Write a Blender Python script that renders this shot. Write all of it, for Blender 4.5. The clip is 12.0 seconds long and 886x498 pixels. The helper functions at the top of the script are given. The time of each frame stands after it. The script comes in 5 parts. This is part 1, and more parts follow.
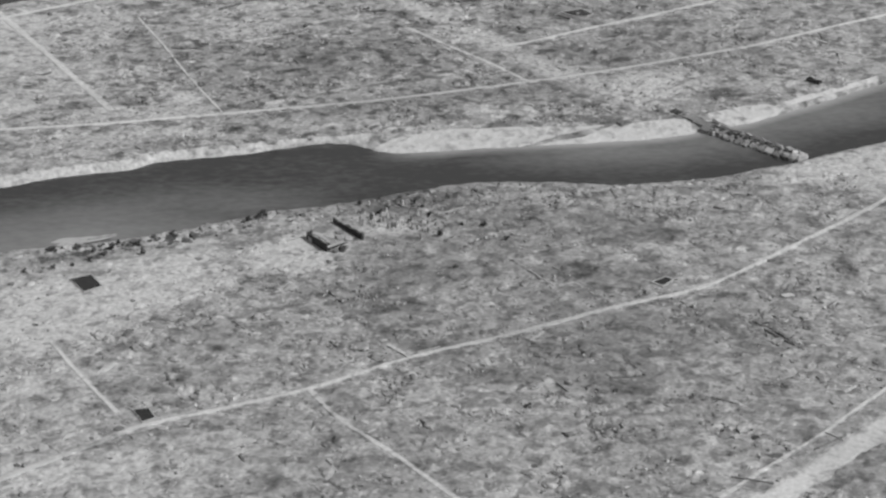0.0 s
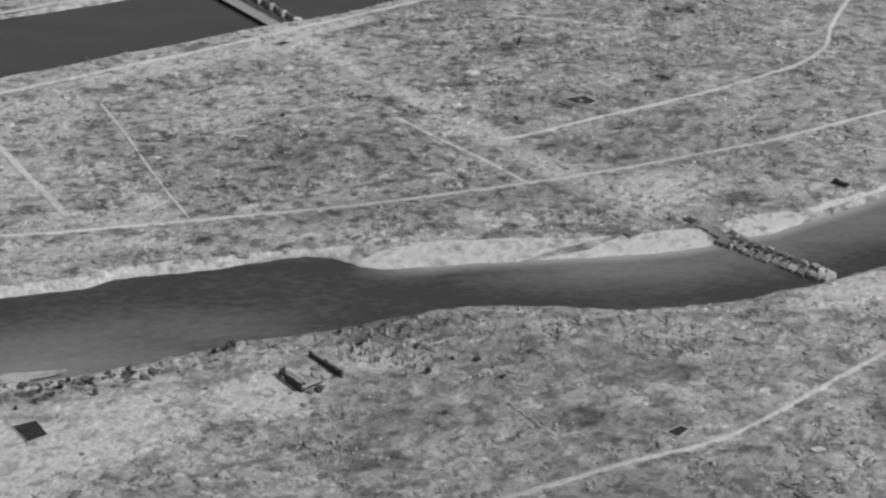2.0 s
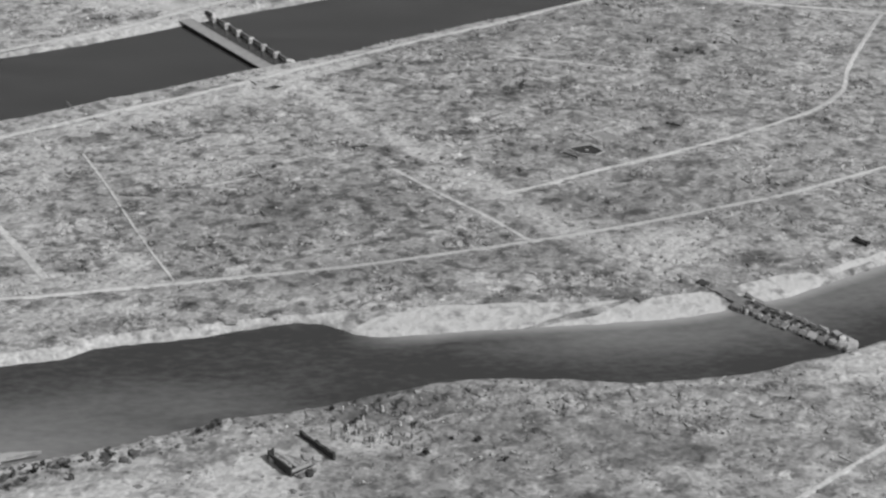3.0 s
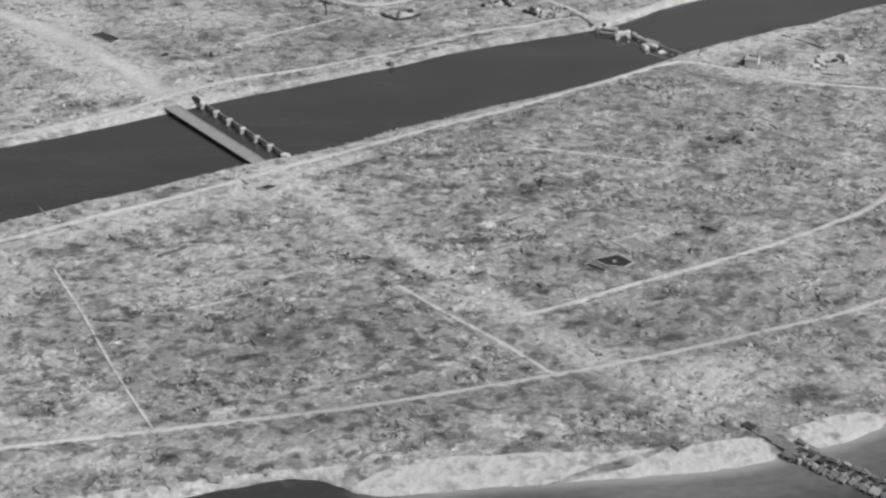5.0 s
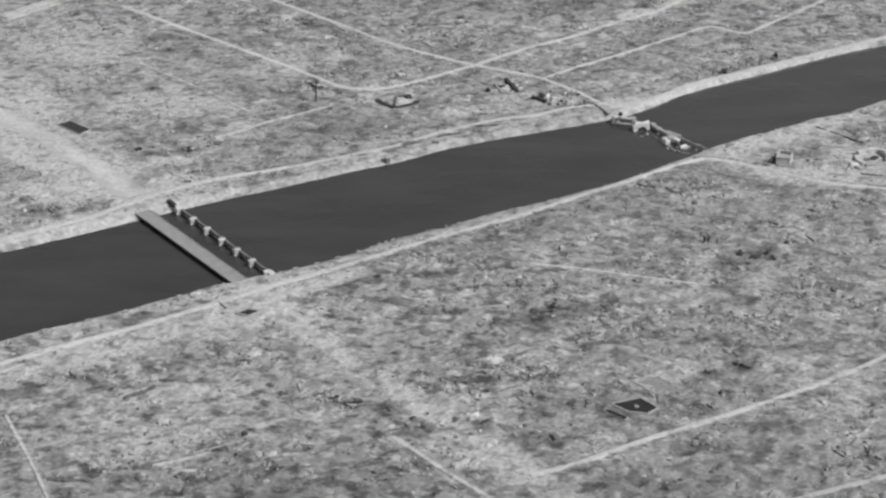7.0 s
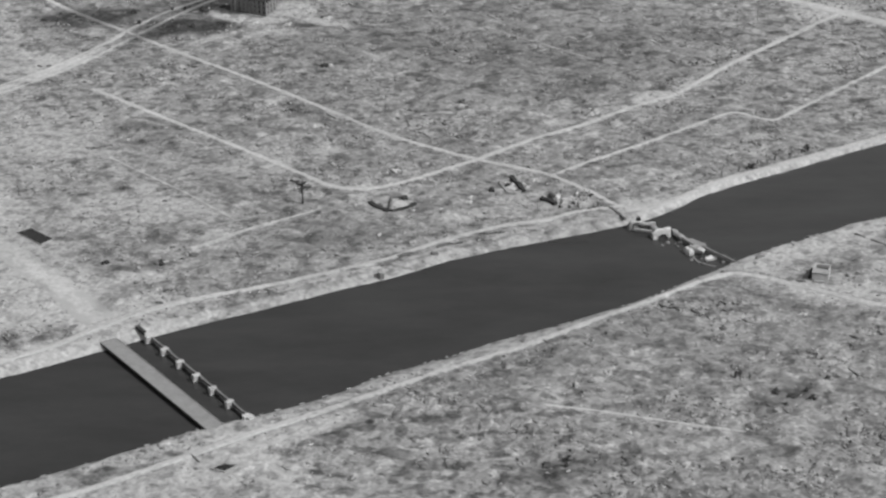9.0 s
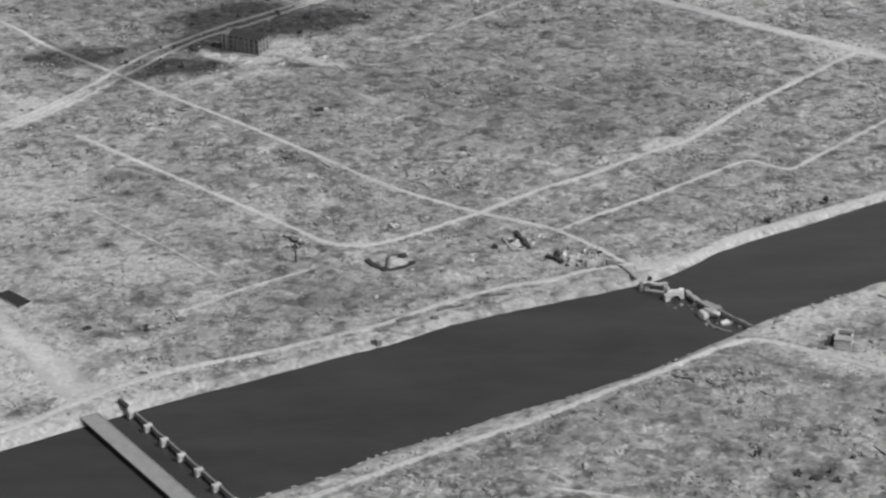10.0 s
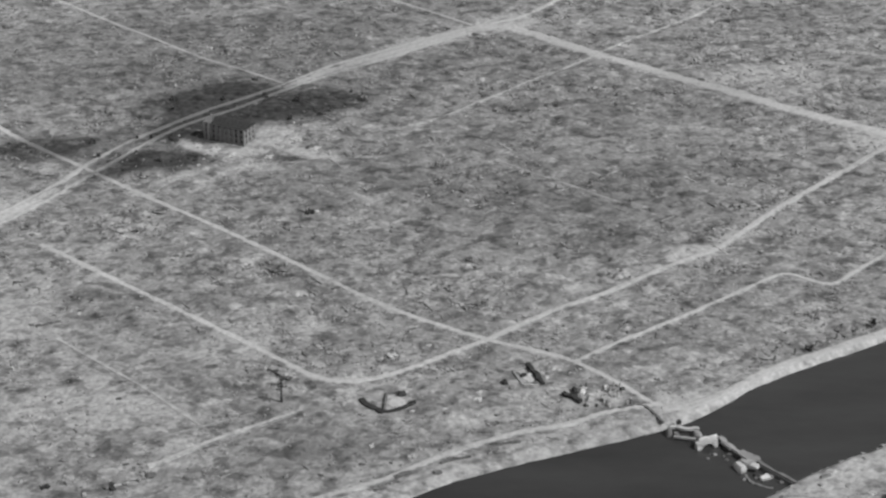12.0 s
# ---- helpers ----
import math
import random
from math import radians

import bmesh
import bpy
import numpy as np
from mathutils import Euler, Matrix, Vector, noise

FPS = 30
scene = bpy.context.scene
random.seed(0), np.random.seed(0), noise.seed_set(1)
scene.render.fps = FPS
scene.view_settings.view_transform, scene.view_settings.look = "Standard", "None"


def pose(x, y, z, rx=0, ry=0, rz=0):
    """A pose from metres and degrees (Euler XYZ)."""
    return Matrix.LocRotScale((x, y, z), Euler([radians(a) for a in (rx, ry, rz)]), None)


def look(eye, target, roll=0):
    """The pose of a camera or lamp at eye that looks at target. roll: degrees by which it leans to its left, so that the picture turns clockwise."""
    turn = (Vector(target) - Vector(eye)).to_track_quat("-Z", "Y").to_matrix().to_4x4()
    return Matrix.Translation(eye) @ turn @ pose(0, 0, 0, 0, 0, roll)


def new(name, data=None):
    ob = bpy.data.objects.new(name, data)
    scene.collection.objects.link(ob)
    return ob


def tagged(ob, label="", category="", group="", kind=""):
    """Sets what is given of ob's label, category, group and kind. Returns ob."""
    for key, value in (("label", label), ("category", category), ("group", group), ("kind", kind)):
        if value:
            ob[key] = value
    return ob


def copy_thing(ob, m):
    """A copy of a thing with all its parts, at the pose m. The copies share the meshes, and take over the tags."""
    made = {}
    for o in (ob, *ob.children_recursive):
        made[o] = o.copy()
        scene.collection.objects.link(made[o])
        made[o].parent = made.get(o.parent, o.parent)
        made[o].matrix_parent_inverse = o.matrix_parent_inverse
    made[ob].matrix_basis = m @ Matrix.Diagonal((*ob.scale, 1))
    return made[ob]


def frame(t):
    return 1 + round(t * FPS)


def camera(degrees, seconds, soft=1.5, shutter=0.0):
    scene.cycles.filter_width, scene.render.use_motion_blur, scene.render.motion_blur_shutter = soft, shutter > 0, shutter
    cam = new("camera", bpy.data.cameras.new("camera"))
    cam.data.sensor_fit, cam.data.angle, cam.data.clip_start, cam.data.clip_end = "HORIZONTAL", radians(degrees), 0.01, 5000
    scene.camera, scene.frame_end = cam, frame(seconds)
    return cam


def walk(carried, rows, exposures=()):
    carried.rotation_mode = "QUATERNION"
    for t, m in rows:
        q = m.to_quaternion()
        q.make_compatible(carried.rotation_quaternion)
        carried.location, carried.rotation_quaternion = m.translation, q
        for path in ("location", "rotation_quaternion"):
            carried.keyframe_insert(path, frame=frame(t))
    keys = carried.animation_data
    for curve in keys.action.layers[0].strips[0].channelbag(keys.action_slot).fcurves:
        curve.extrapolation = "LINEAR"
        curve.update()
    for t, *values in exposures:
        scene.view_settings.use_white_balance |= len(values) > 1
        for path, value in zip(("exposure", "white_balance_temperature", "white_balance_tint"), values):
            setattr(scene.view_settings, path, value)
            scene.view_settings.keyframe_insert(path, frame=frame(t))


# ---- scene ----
# ---- camera ----
cam = camera(23.5, 12.0, soft=2.5)
PATH = [
    (0.0, 0.00, 0.00, 286.78, -0.035, -27.535, 0.104),
    (0.5, 0.37, 18.67, 287.37, -0.064, -27.547, 0.234),
    (1.0, 0.72, 37.40, 287.95, -0.089, -27.522, 0.299),
    (1.5, 1.09, 56.19, 288.49, -0.156, -27.513, 0.334),
    (2.0, 1.48, 75.01, 288.81, -0.197, -27.522, 0.399),
    (2.5, 1.77, 94.01, 288.94, -0.208, -27.495, 0.407),
    (3.0, 1.92, 113.27, 288.86, -0.178, -27.463, 0.372),
    (5.0, 1.65, 190.30, 287.14, 0.130, -27.298, -0.128),
    (5.5, 1.51, 209.88, 287.05, 0.182, -27.269, -0.155),
    (6.0, 1.34, 229.41, 287.18, 0.189, -27.276, -0.172),
    (6.5, 1.21, 248.79, 287.50, 0.167, -27.265, -0.072),
    (7.0, 1.03, 268.02, 287.93, 0.102, -27.235, 0.007),
    (9.0, -0.07, 344.32, 289.57, -0.002, -27.244, -0.061),
    (9.5, -0.25, 363.35, 290.05, -0.031, -27.308, -0.088),
    (10.0, -0.28, 382.45, 290.51, -0.008, -27.284, -0.108),
    (10.5, -0.24, 401.70, 290.90, -0.045, -27.277, -0.111),
    (11.0, -0.14, 420.97, 291.34, 0.053, -27.291, -0.209),
    (11.5, -0.02, 440.29, 291.93, 0.078, -27.344, -0.235),
    (12.0, 0.02, 459.70, 292.65, 0.115, -27.398, -0.332),
]
walk(cam, [(t, pose(x, y, z, 90 + pitch, 0, yaw) @ pose(0, 0, 0, 0, 0, roll)) for t, x, y, z, yaw, pitch, roll in PATH],
     exposures=[(0.0, 0.08), (0.5, -0.11), (1.0, 0.12), (1.5, 0.07), (2.0, -0.06), (2.5, 0.1), (3.0, 0.08), (5.0, 0.14), (5.5, 0.08), (6.0, 0.02), (6.5, 0.0), (7.0, 0.15), (9.0, 0.03), (9.5, -0.07), (10.0, 0.01), (10.5, 0.13), (11.0, 0.05), (11.5, -0.07), (12.0, -0.08)])

# ---- world and sun ----
SUN_AZ, SUN_EL = radians(-24), radians(46)  # direction to the sun, from +x towards +y
world = bpy.data.worlds.new("sky")
scene.world = world
world.use_nodes = True
wn = world.node_tree
wn.nodes.clear()
w_out = wn.nodes.new("ShaderNodeOutputWorld")
w_bg = wn.nodes.new("ShaderNodeBackground")
w_sky = wn.nodes.new("ShaderNodeTexSky")
w_sky.sky_type = "NISHITA"
w_sky.sun_disc = False
w_sky.sun_elevation = SUN_EL
w_sky.sun_rotation = radians(90) - SUN_AZ
w_grey = wn.nodes.new("ShaderNodeRGBToBW")
wn.links.new(w_sky.outputs[0], w_grey.inputs[0])
wn.links.new(w_grey.outputs[0], w_bg.inputs[0])
w_bg.inputs[1].default_value = 0.11
wn.links.new(w_bg.outputs[0], w_out.inputs[0])
sun_data = bpy.data.lights.new("sun", "SUN")
sun_data.energy, sun_data.angle, sun_data.color = 3.0, radians(0.6), (1.0, 1.0, 1.0)
sun = new("sun", sun_data)
sun.matrix_basis = look((math.cos(SUN_AZ) * math.cos(SUN_EL) * 900, math.sin(SUN_AZ) * math.cos(SUN_EL) * 900 + 800, math.sin(SUN_EL) * 900), (0, 800, 0))


# ---- materials: everything is grey, as on black-and-white film ----
class Nodes:
    """A short hand for shader nodes."""

    def __init__(self, name):
        self.m = bpy.data.materials.new(name)
        self.m.use_nodes = True
        self.t = self.m.node_tree
        self.b = self.t.nodes["Principled BSDF"]
        self.geo = self.t.nodes.new("ShaderNodeNewGeometry")

    def put(self, socket, value):
        if isinstance(value, (int, float)):
            socket.default_value = value
        else:
            self.t.links.new(value, socket)

    def math(self, op, a, b=0.0, clamp=False):
        n = self.t.nodes.new("ShaderNodeMath")
        n.operation, n.use_clamp = op, clamp
        self.put(n.inputs[0], a)
        self.put(n.inputs[1], b)
        return n.outputs[0]

    def noise(self, size, detail=3.0, rough=0.6, stretch=(1, 1, 1), offset=0.0, turn=0.0):
        mp = self.t.nodes.new("ShaderNodeMapping")
        mp.inputs["Scale"].default_value = [s / size for s in stretch]
        mp.inputs["Location"].default_value = (offset, offset * 0.7, 0)
        mp.inputs["Rotation"].default_value = (0, 0, turn)
        self.t.links.new(self.geo.outputs["Position"], mp.inputs[0])
        n = self.t.nodes.new("ShaderNodeTexNoise")
        n.inputs["Scale"].default_value = 1.0
        n.inputs["Detail"].default_value = detail
        n.inputs["Roughness"].default_value = rough
        self.t.links.new(mp.outputs[0], n.inputs["Vector"])
        return n.outputs["Fac"]

    def cells(self, size, stretch=(1, 1, 1), turn=0.0, square=False):
        mp = self.t.nodes.new("ShaderNodeMapping")
        mp.inputs["Scale"].default_value = [s / size for s in stretch]
        mp.inputs["Rotation"].default_value = (0, 0, turn)
        self.t.links.new(self.geo.outputs["Position"], mp.inputs[0])
        n = self.t.nodes.new("ShaderNodeTexVoronoi")
        n.inputs["Scale"].default_value = 1.0
        if square:
            n.distance = "CHEBYCHEV"
        self.t.links.new(mp.outputs[0], n.inputs["Vector"])
        s = self.t.nodes.new("ShaderNodeSeparateColor")
        self.t.links.new(n.outputs["Color"], s.inputs[0])
        return s.outputs[0]

    def attr(self, name):
        n = self.t.nodes.new("ShaderNodeAttribute")
        n.attribute_name = name
        return n.outputs["Fac"]

    def span(self, v, a, b, c, d):
        n = self.t.nodes.new("ShaderNodeMapRange")
        self.put(n.inputs[0], v)
        for i, q in enumerate((a, b, c, d)):
            self.put(n.inputs[i + 1], q)
        return n.outputs[0]

    def mix(self, f, a, b):
        n = self.t.nodes.new("ShaderNodeMix")
        self.put(n.inputs[0], f)
        self.put(n.inputs[2], a)
        self.put(n.inputs[3], b)
        return n.outputs[0]

    def finish(self, value, rough=0.9, bump=None, strength=0.5, distance=0.2, spec=0.3):
        c = self.t.nodes.new("ShaderNodeCombineColor")
        for i in range(3):
            self.put(c.inputs[i], value)
        self.t.links.new(c.outputs[0], self.b.inputs["Base Color"])
        self.put(self.b.inputs["Roughness"], rough)
        self.b.inputs["Specular IOR Level"].default_value = spec
        if bump is not None:
            n = self.t.nodes.new("ShaderNodeBump")
            n.inputs["Strength"].default_value = strength
            n.inputs["Distance"].default_value = distance
            self.put(n.inputs["Height"], bump)
            self.t.links.new(n.outputs[0], self.b.inputs["Normal"])
        return self.m


def ground_tone(n):
    """Ash, tile and soil in clumps and patches of several sizes, shaded heap sides put in as dark flecks; also gives
    back some of its noises.
    """
    broad = n.noise(30, 3.0, 0.6)
    patch = n.noise(11, 3.0, 0.65, offset=3.1, turn=0.6)
    mid = n.noise(4.3, 4.0, 0.62, (0.85, 1.1, 1), offset=7.7, turn=0.15)
    fine = n.noise(1.3, 2.0, 0.5, (1.0, 0.9, 1), offset=1.3)
    flecks = n.noise(4.4, 2.0, 0.45, (0.8, 1.0, 1), offset=9.1, turn=-0.3)
    chips = n.noise(4.0, 2.0, 0.45, (0.7, 1.0, 1), offset=5.3, turn=0.3)
    clods = n.noise(7.6, 2.5, 0.5, (0.75, 1.0, 1), offset=2.7, turn=-0.15)
    grit = n.noise(2.7, 1.0, 0.5, offset=8.8, turn=0.5)
    shade_lines = n.noise(11.0, 2.0, 0.4, (0.8, 1.0, 1), offset=4.4, turn=0.4)
    plot = n.cells(7.5, (0.8, 1.2, 1), -0.6435, True)
    coarse = n.attr("coarse")
    v = n.span(broad, 0.34, 0.66, 0.80, 1.18)
    v = n.math("MULTIPLY", v, n.span(patch, 0.36, 0.64, 0.80, 1.20))
    v = n.math("MULTIPLY", v, n.span(mid, 0.35, 0.65, 0.70, 1.32))
    v = n.math("MULTIPLY", v, n.span(fine, 0.30, 0.70, 0.85, 1.15))
    v = n.math("MULTIPLY", v, n.span(plot, 0.0, 1.0, 0.90, 1.09))
    v = n.math("MULTIPLY", v, n.span(flecks, 0.54, 0.62, 1.0, n.span(coarse, 0, 1, 0.74, 0.46)))
    v = n.math("MULTIPLY", v, n.span(clods, 0.55, 0.63, 1.0, n.span(coarse, 0, 1, 0.78, 0.54)))
    v = n.math("MULTIPLY", v, n.span(chips, 0.55, 0.63, 1.0, n.span(coarse, 0, 1, 1.18, 1.42)))
    v = n.math("MULTIPLY", v, n.span(grit, 0.30, 0.38, 0.66, 1.0))
    v = n.math("MULTIPLY", v, n.span(grit, 0.64, 0.71, 1.0, 1.5))
    # thin curving dark lines: shadow edges of the debris put into the colour
    shade_line = n.math("ABSOLUTE", n.math("SUBTRACT", shade_lines, 0.5))
    shade_line = n.math("MAXIMUM", n.span(shade_line, 0.008, 0.026, 0.0, 1.0), n.span(chips, 0.44, 0.50, 1.0, 0.0))
    v = n.math("MULTIPLY", v, n.span(shade_line, 0.0, 1.0, n.span(coarse, 0, 1, 0.94, 0.80), 1.0))
    return n.math("MULTIPLY", v, 0.305), patch, mid, fine, flecks, grit


def ground_material():
    n = Nodes("ruined_ground")
    v, patch, mid, fine, flecks, grit = ground_tone(n)
    dust = n.math("MULTIPLY", n.span(mid, 0.25, 0.75, 0.76, 1.2), n.span(fine, 0.25, 0.75, 0.82, 1.16))
    dust = n.math("MULTIPLY", dust, n.span(flecks, 0.55, 0.64, 1.0, 0.70))
    dust = n.math("MULTIPLY", dust, n.span(grit, 0.30, 0.40, 0.76, 1.0))
    dust = n.math("MULTIPLY", dust, n.span(patch, 0.3, 0.7, 0.82, 1.14))
    dust = n.math("MULTIPLY", dust, 0.50)
    edge = n.math("ADD", n.attr("pale"), n.span(patch, 0.2, 0.8, -0.3, 0.3))
    edge = n.math("ADD", edge, n.span(mid, 0.2, 0.8, -0.35, 0.35))
    v = n.mix(n.span(edge, 0.2, 0.85, 0.0, 1.0), v, dust)
    v = n.mix(n.span(n.math("ADD", n.attr("sand"), n.math("ADD", n.span(patch, 0.2, 0.8, -0.12, 0.12), n.span(mid, 0.2, 0.8, -0.2, 0.2))), 0.3, 0.85, 0.0, 1.0), v, n.math("MULTIPLY", n.span(patch, 0.2, 0.8, 0.90, 1.08), 0.47))
    # darkest ground tone, mixed in by the strength of the dark spots
    soot = n.math("MULTIPLY", n.span(grit, 0.25, 0.75, 0.4, 2.0), 0.034)
    dark_edge = n.math("ADD", n.attr("burnt"), n.math("ADD", n.span(patch, 0.36, 0.64, -0.3, 0.3), n.math("ADD", n.span(mid, 0.36, 0.64, -0.35, 0.3), n.span(grit, 0.3, 0.7, -0.2, 0.2))))
    v = n.mix(n.span(dark_edge, 0.0, 1.0, 0.0, 0.94), v, soot)
    h = n.math("ADD", n.math("MULTIPLY", mid, 1.0), n.math("ADD", n.math("MULTIPLY", fine, 0.25), n.math("MULTIPLY", grit, 1.0)))
    return n.finish(v, 0.95, h, 0.9, 0.7, 0.15)


def road_material():
    """Swept dust that thins out into the rubble at its edges and where few have walked."""
    n = Nodes("dusty_road")
    base, patch, mid, fine, flecks, grit = ground_tone(n)
    v = n.math("MULTIPLY", n.span(mid, 0.25, 0.75, 0.84, 1.12), n.span(fine, 0.25, 0.75, 0.84, 1.12))
    v = n.math("MULTIPLY", v, n.span(grit, 0.28, 0.40, 0.78, 1.0))
    v = n.math("MULTIPLY", v, n.span(n.noise(38, 2.0, 0.5, offset=6.0), 0.3, 0.7, 0.84, 1.1))
    v = n.math("MULTIPLY", v, 0.53)
    thin = n.math("ADD", n.attr("edge"), n.math("ADD", n.span(patch, 0.36, 0.64, 0.18, -0.18), n.math("ADD", n.span(mid, 0.36, 0.64, 0.18, -0.18), n.span(fine, 0.3, 0.7, 0.12, -0.12))))
    verge = n.mix(n.attr("pale"), n.math("MULTIPLY", base, 1.15), 0.44)
    v = n.mix(n.span(thin, 0.38, 1.0, 0.0, 1.0), v, verge)
    dark_edge = n.math("ADD", n.attr("burnt"), n.span(mid, 0.2, 0.8, -0.2, 0.2))
    v = n.mix(n.span(dark_edge, 0.0, 1.0, 0.0, 0.85), v, 0.12)
    return n.finish(v, 0.9, fine, 0.3, 0.1, 0.2)


def water_material(name, deep, silty, drift=0.07, ior=1.33):
    n = Nodes(name)
    streak = n.noise(16, 3.0, 0.55, (0.45, 1.3, 1), offset=4.0, turn=-0.45)
    ripple = n.noise(0.9, 2.0, 0.6, (0.6, 1.2, 1))
    s = n.math("ADD", n.attr("silt"), n.span(streak, 0.25, 0.75, -drift, drift))
    s = n.math("ADD", s, n.span(n.noise(2.4, 3.0, 0.6, (0.6, 1.2, 1), offset=2.0, turn=-0.45), 0.3, 0.7, -0.06, 0.06))
    v = n.mix(n.span(s, 0.0, 1.0, 0.0, 1.0), deep, silty)
    m = n.finish(v, 0.14, ripple, 0.12, 0.05, 0.5)
    n.b.inputs["IOR"].default_value = ior
    return m


def plain_material(name, base, vary=0.25, size=1.5, rough=0.9, island=0.0, spec=0.25):
    """Masonry, timber and the like: two scales of stain, and a tone of its own for each loose piece."""
    n = Nodes(name)
    a = n.noise(size, 3.0, 0.6, offset=base * 10)
    b = n.noise(size * 0.2, 2.0, 0.6)
    v = n.math("MULTIPLY", n.span(a, 0.25, 0.75, 1 - vary, 1 + vary), n.span(b, 0.25, 0.75, 1 - vary * 0.6, 1 + vary * 0.6))
    if island:
        v = n.math("MULTIPLY", v, n.span(n.geo.outputs["Random Per Island"], 0, 1, 1 - island, 1 + island))
    return n.finish(n.math("MULTIPLY", v, base), rough, b, 0.4, 0.08, spec)


GROUND = ground_material()
ROAD = road_material()
WATER_A = water_material("silty_river_water", 0.042, 0.34)
WATER_B = water_material("deep_river_water", 0.032, 0.06, 0.34, 1.45)
POOL = plain_material("still_black_water", 0.024, 0.4, 2.0, 0.15, spec=0.5)
CONCRETE = plain_material("weathered_concrete", 0.34, 0.22, 2.0)
PALE = plain_material("pale_plaster", 0.5, 0.18, 1.5)
BRICK = plain_material("scorched_masonry", 0.17, 0.3, 1.5)
# DARK: charred parts, and parts with shade put into their colour
DARK = plain_material("char_and_shade", 0.045, 0.35, 1.0)
SOOTY = plain_material("sooty_masonry", 0.21, 0.25, 1.5)
SLATE = plain_material("sooty_roof", 0.06, 0.3, 1.5)
RUBBLE = plain_material("rubble", 0.27, 0.25, 1.0, island=0.4)
ASH = plain_material("ash_and_tile_heap", 0.36, 0.25, 1.0, island=0.25)
CHAR = plain_material("dark_heap", 0.15, 0.4, 1.2, island=0.35)
LEAF = plain_material("scorched_leaves", 0.10, 0.35, 0.8, island=0.4)
WHITE = plain_material("bare_white_concrete", 0.68, 0.12, 1.5)
DECK = plain_material("worn_grey_deck", 0.27, 0.15, 3.0)
SAND = plain_material("river_sand", 0.36, 0.1, 4.0)
STONE = plain_material("embankment_stone", 0.33, 0.3, 1.4, island=0.3)


# ---- helpers ----
def vnoise(x, y, size, seed):
    """Smooth value noise, -1 to 1."""
    tab = np.random.RandomState(seed).uniform(-1, 1, (256, 256))
    x, y = np.asarray(x) / size, np.asarray(y) / size
    i, j = np.floor(x).astype(int), np.floor(y).astype(int)
    u, v = x - i, y - j
    u, v = u * u * (3 - 2 * u), v * v * (3 - 2 * v)
    g = lambda a, b: tab[a % 256, b % 256]
    return (g(i, j) * (1 - u) + g(i + 1, j) * u) * (1 - v) + (g(i, j + 1) * (1 - u) + g(i + 1, j + 1) * u) * v


def mesh_from(name, verts, faces, material, smooth=False):
    me = bpy.data.meshes.new(name)
    me.from_pydata([tuple(v) for v in verts], [], faces)
    me.materials.append(material)
    if smooth:
        me.polygons.foreach_set("use_smooth", [True] * len(me.polygons))
    me.update()
    return me


def float_attr(me, name, values):
    me.attributes.new(name, "FLOAT", "POINT").data.foreach_set("value", np.asarray(values, dtype=np.float32))


def part(name, bm, material, parent, label=""):
    me = bpy.data.meshes.new(name)
    bmesh.ops.recalc_face_normals(bm, faces=bm.faces)
    bm.to_mesh(me)
    bm.free()
    me.materials.append(material)
    ob = new(name, me)
    ob.parent = parent
    return tagged(ob, label)


def thing(name, m, label, category, group="", kind=""):
    ob = new(name)
    ob.matrix_basis = m
    ob.empty_display_size = 0.5
    return tagged(ob, label, category, group, kind)


def box(bm, x0, x1, y0, y1, z0, z1, rough=0.0, rng=random, m=None):
    """A block with broken edges when rough is not 0."""
    vs = []
    for z in (z0, z1):
        for x, y in ((x0, y0), (x1, y0), (x1, y1), (x0, y1)):
            v = Vector((x + rng.uniform(-rough, rough), y + rng.uniform(-rough, rough), z + rng.uniform(-rough, rough)))
            vs.append(bm.verts.new(m @ v if m else v))
    for f in ((3, 2, 1, 0), (4, 5, 6, 7), (0, 1, 5, 4), (1, 2, 6, 5), (2, 3, 7, 6), (3, 0, 4, 7)):
        bm.faces.new([vs[i] for i in f])
    return vs


def boxed(name, dims, material, parent, label="", rough=0.0, m=None, bevel=0.0):
    bm = bmesh.new()
    box(bm, *dims, rough=rough, m=m)
    if bevel:
        bmesh.ops.bevel(bm, geom=bm.edges[:], offset=bevel, segments=1, affect="EDGES")
    return part(name, bm, material, parent, label)


def prism(bm, outline, y0, y1):
    """An outline in x and z, drawn out along y."""
    a = [bm.verts.new((x, y0, z)) for x, z in outline]
    b = [bm.verts.new((x, y1, z)) for x, z in outline]
    bm.faces.new(a)
    bm.faces.new(b[::-1])
    for i in range(len(a)):
        j = (i + 1) % len(a)
        bm.faces.new((a[j], a[i], b[i], b[j]))


def line_curve(points):
    """y as a smooth function of x through a few points."""
    px, py = zip(*points)
    fx = np.arange(-420, 421, 1.0)
    fy = np.interp(fx, px, py)
    left, right = (py[1] - py[0]) / (px[1] - px[0]), (py[-1] - py[-2]) / (px[-1] - px[-2])
    fy = np.where(fx < px[0], py[0] + np.clip(left, -0.5, 0.6) * (fx - px[0]), fy)
    fy = np.where(fx > px[-1], py[-1] + np.clip(right, -0.5, 0.6) * (fx - px[-1]), fy)
    k = np.exp(-0.5 * (np.arange(-12, 13) / 3.5) ** 2)
    fy[12:-12] = np.convolve(fy, k / k.sum(), "same")[12:-12]
    return lambda x: np.interp(x, fx, fy)


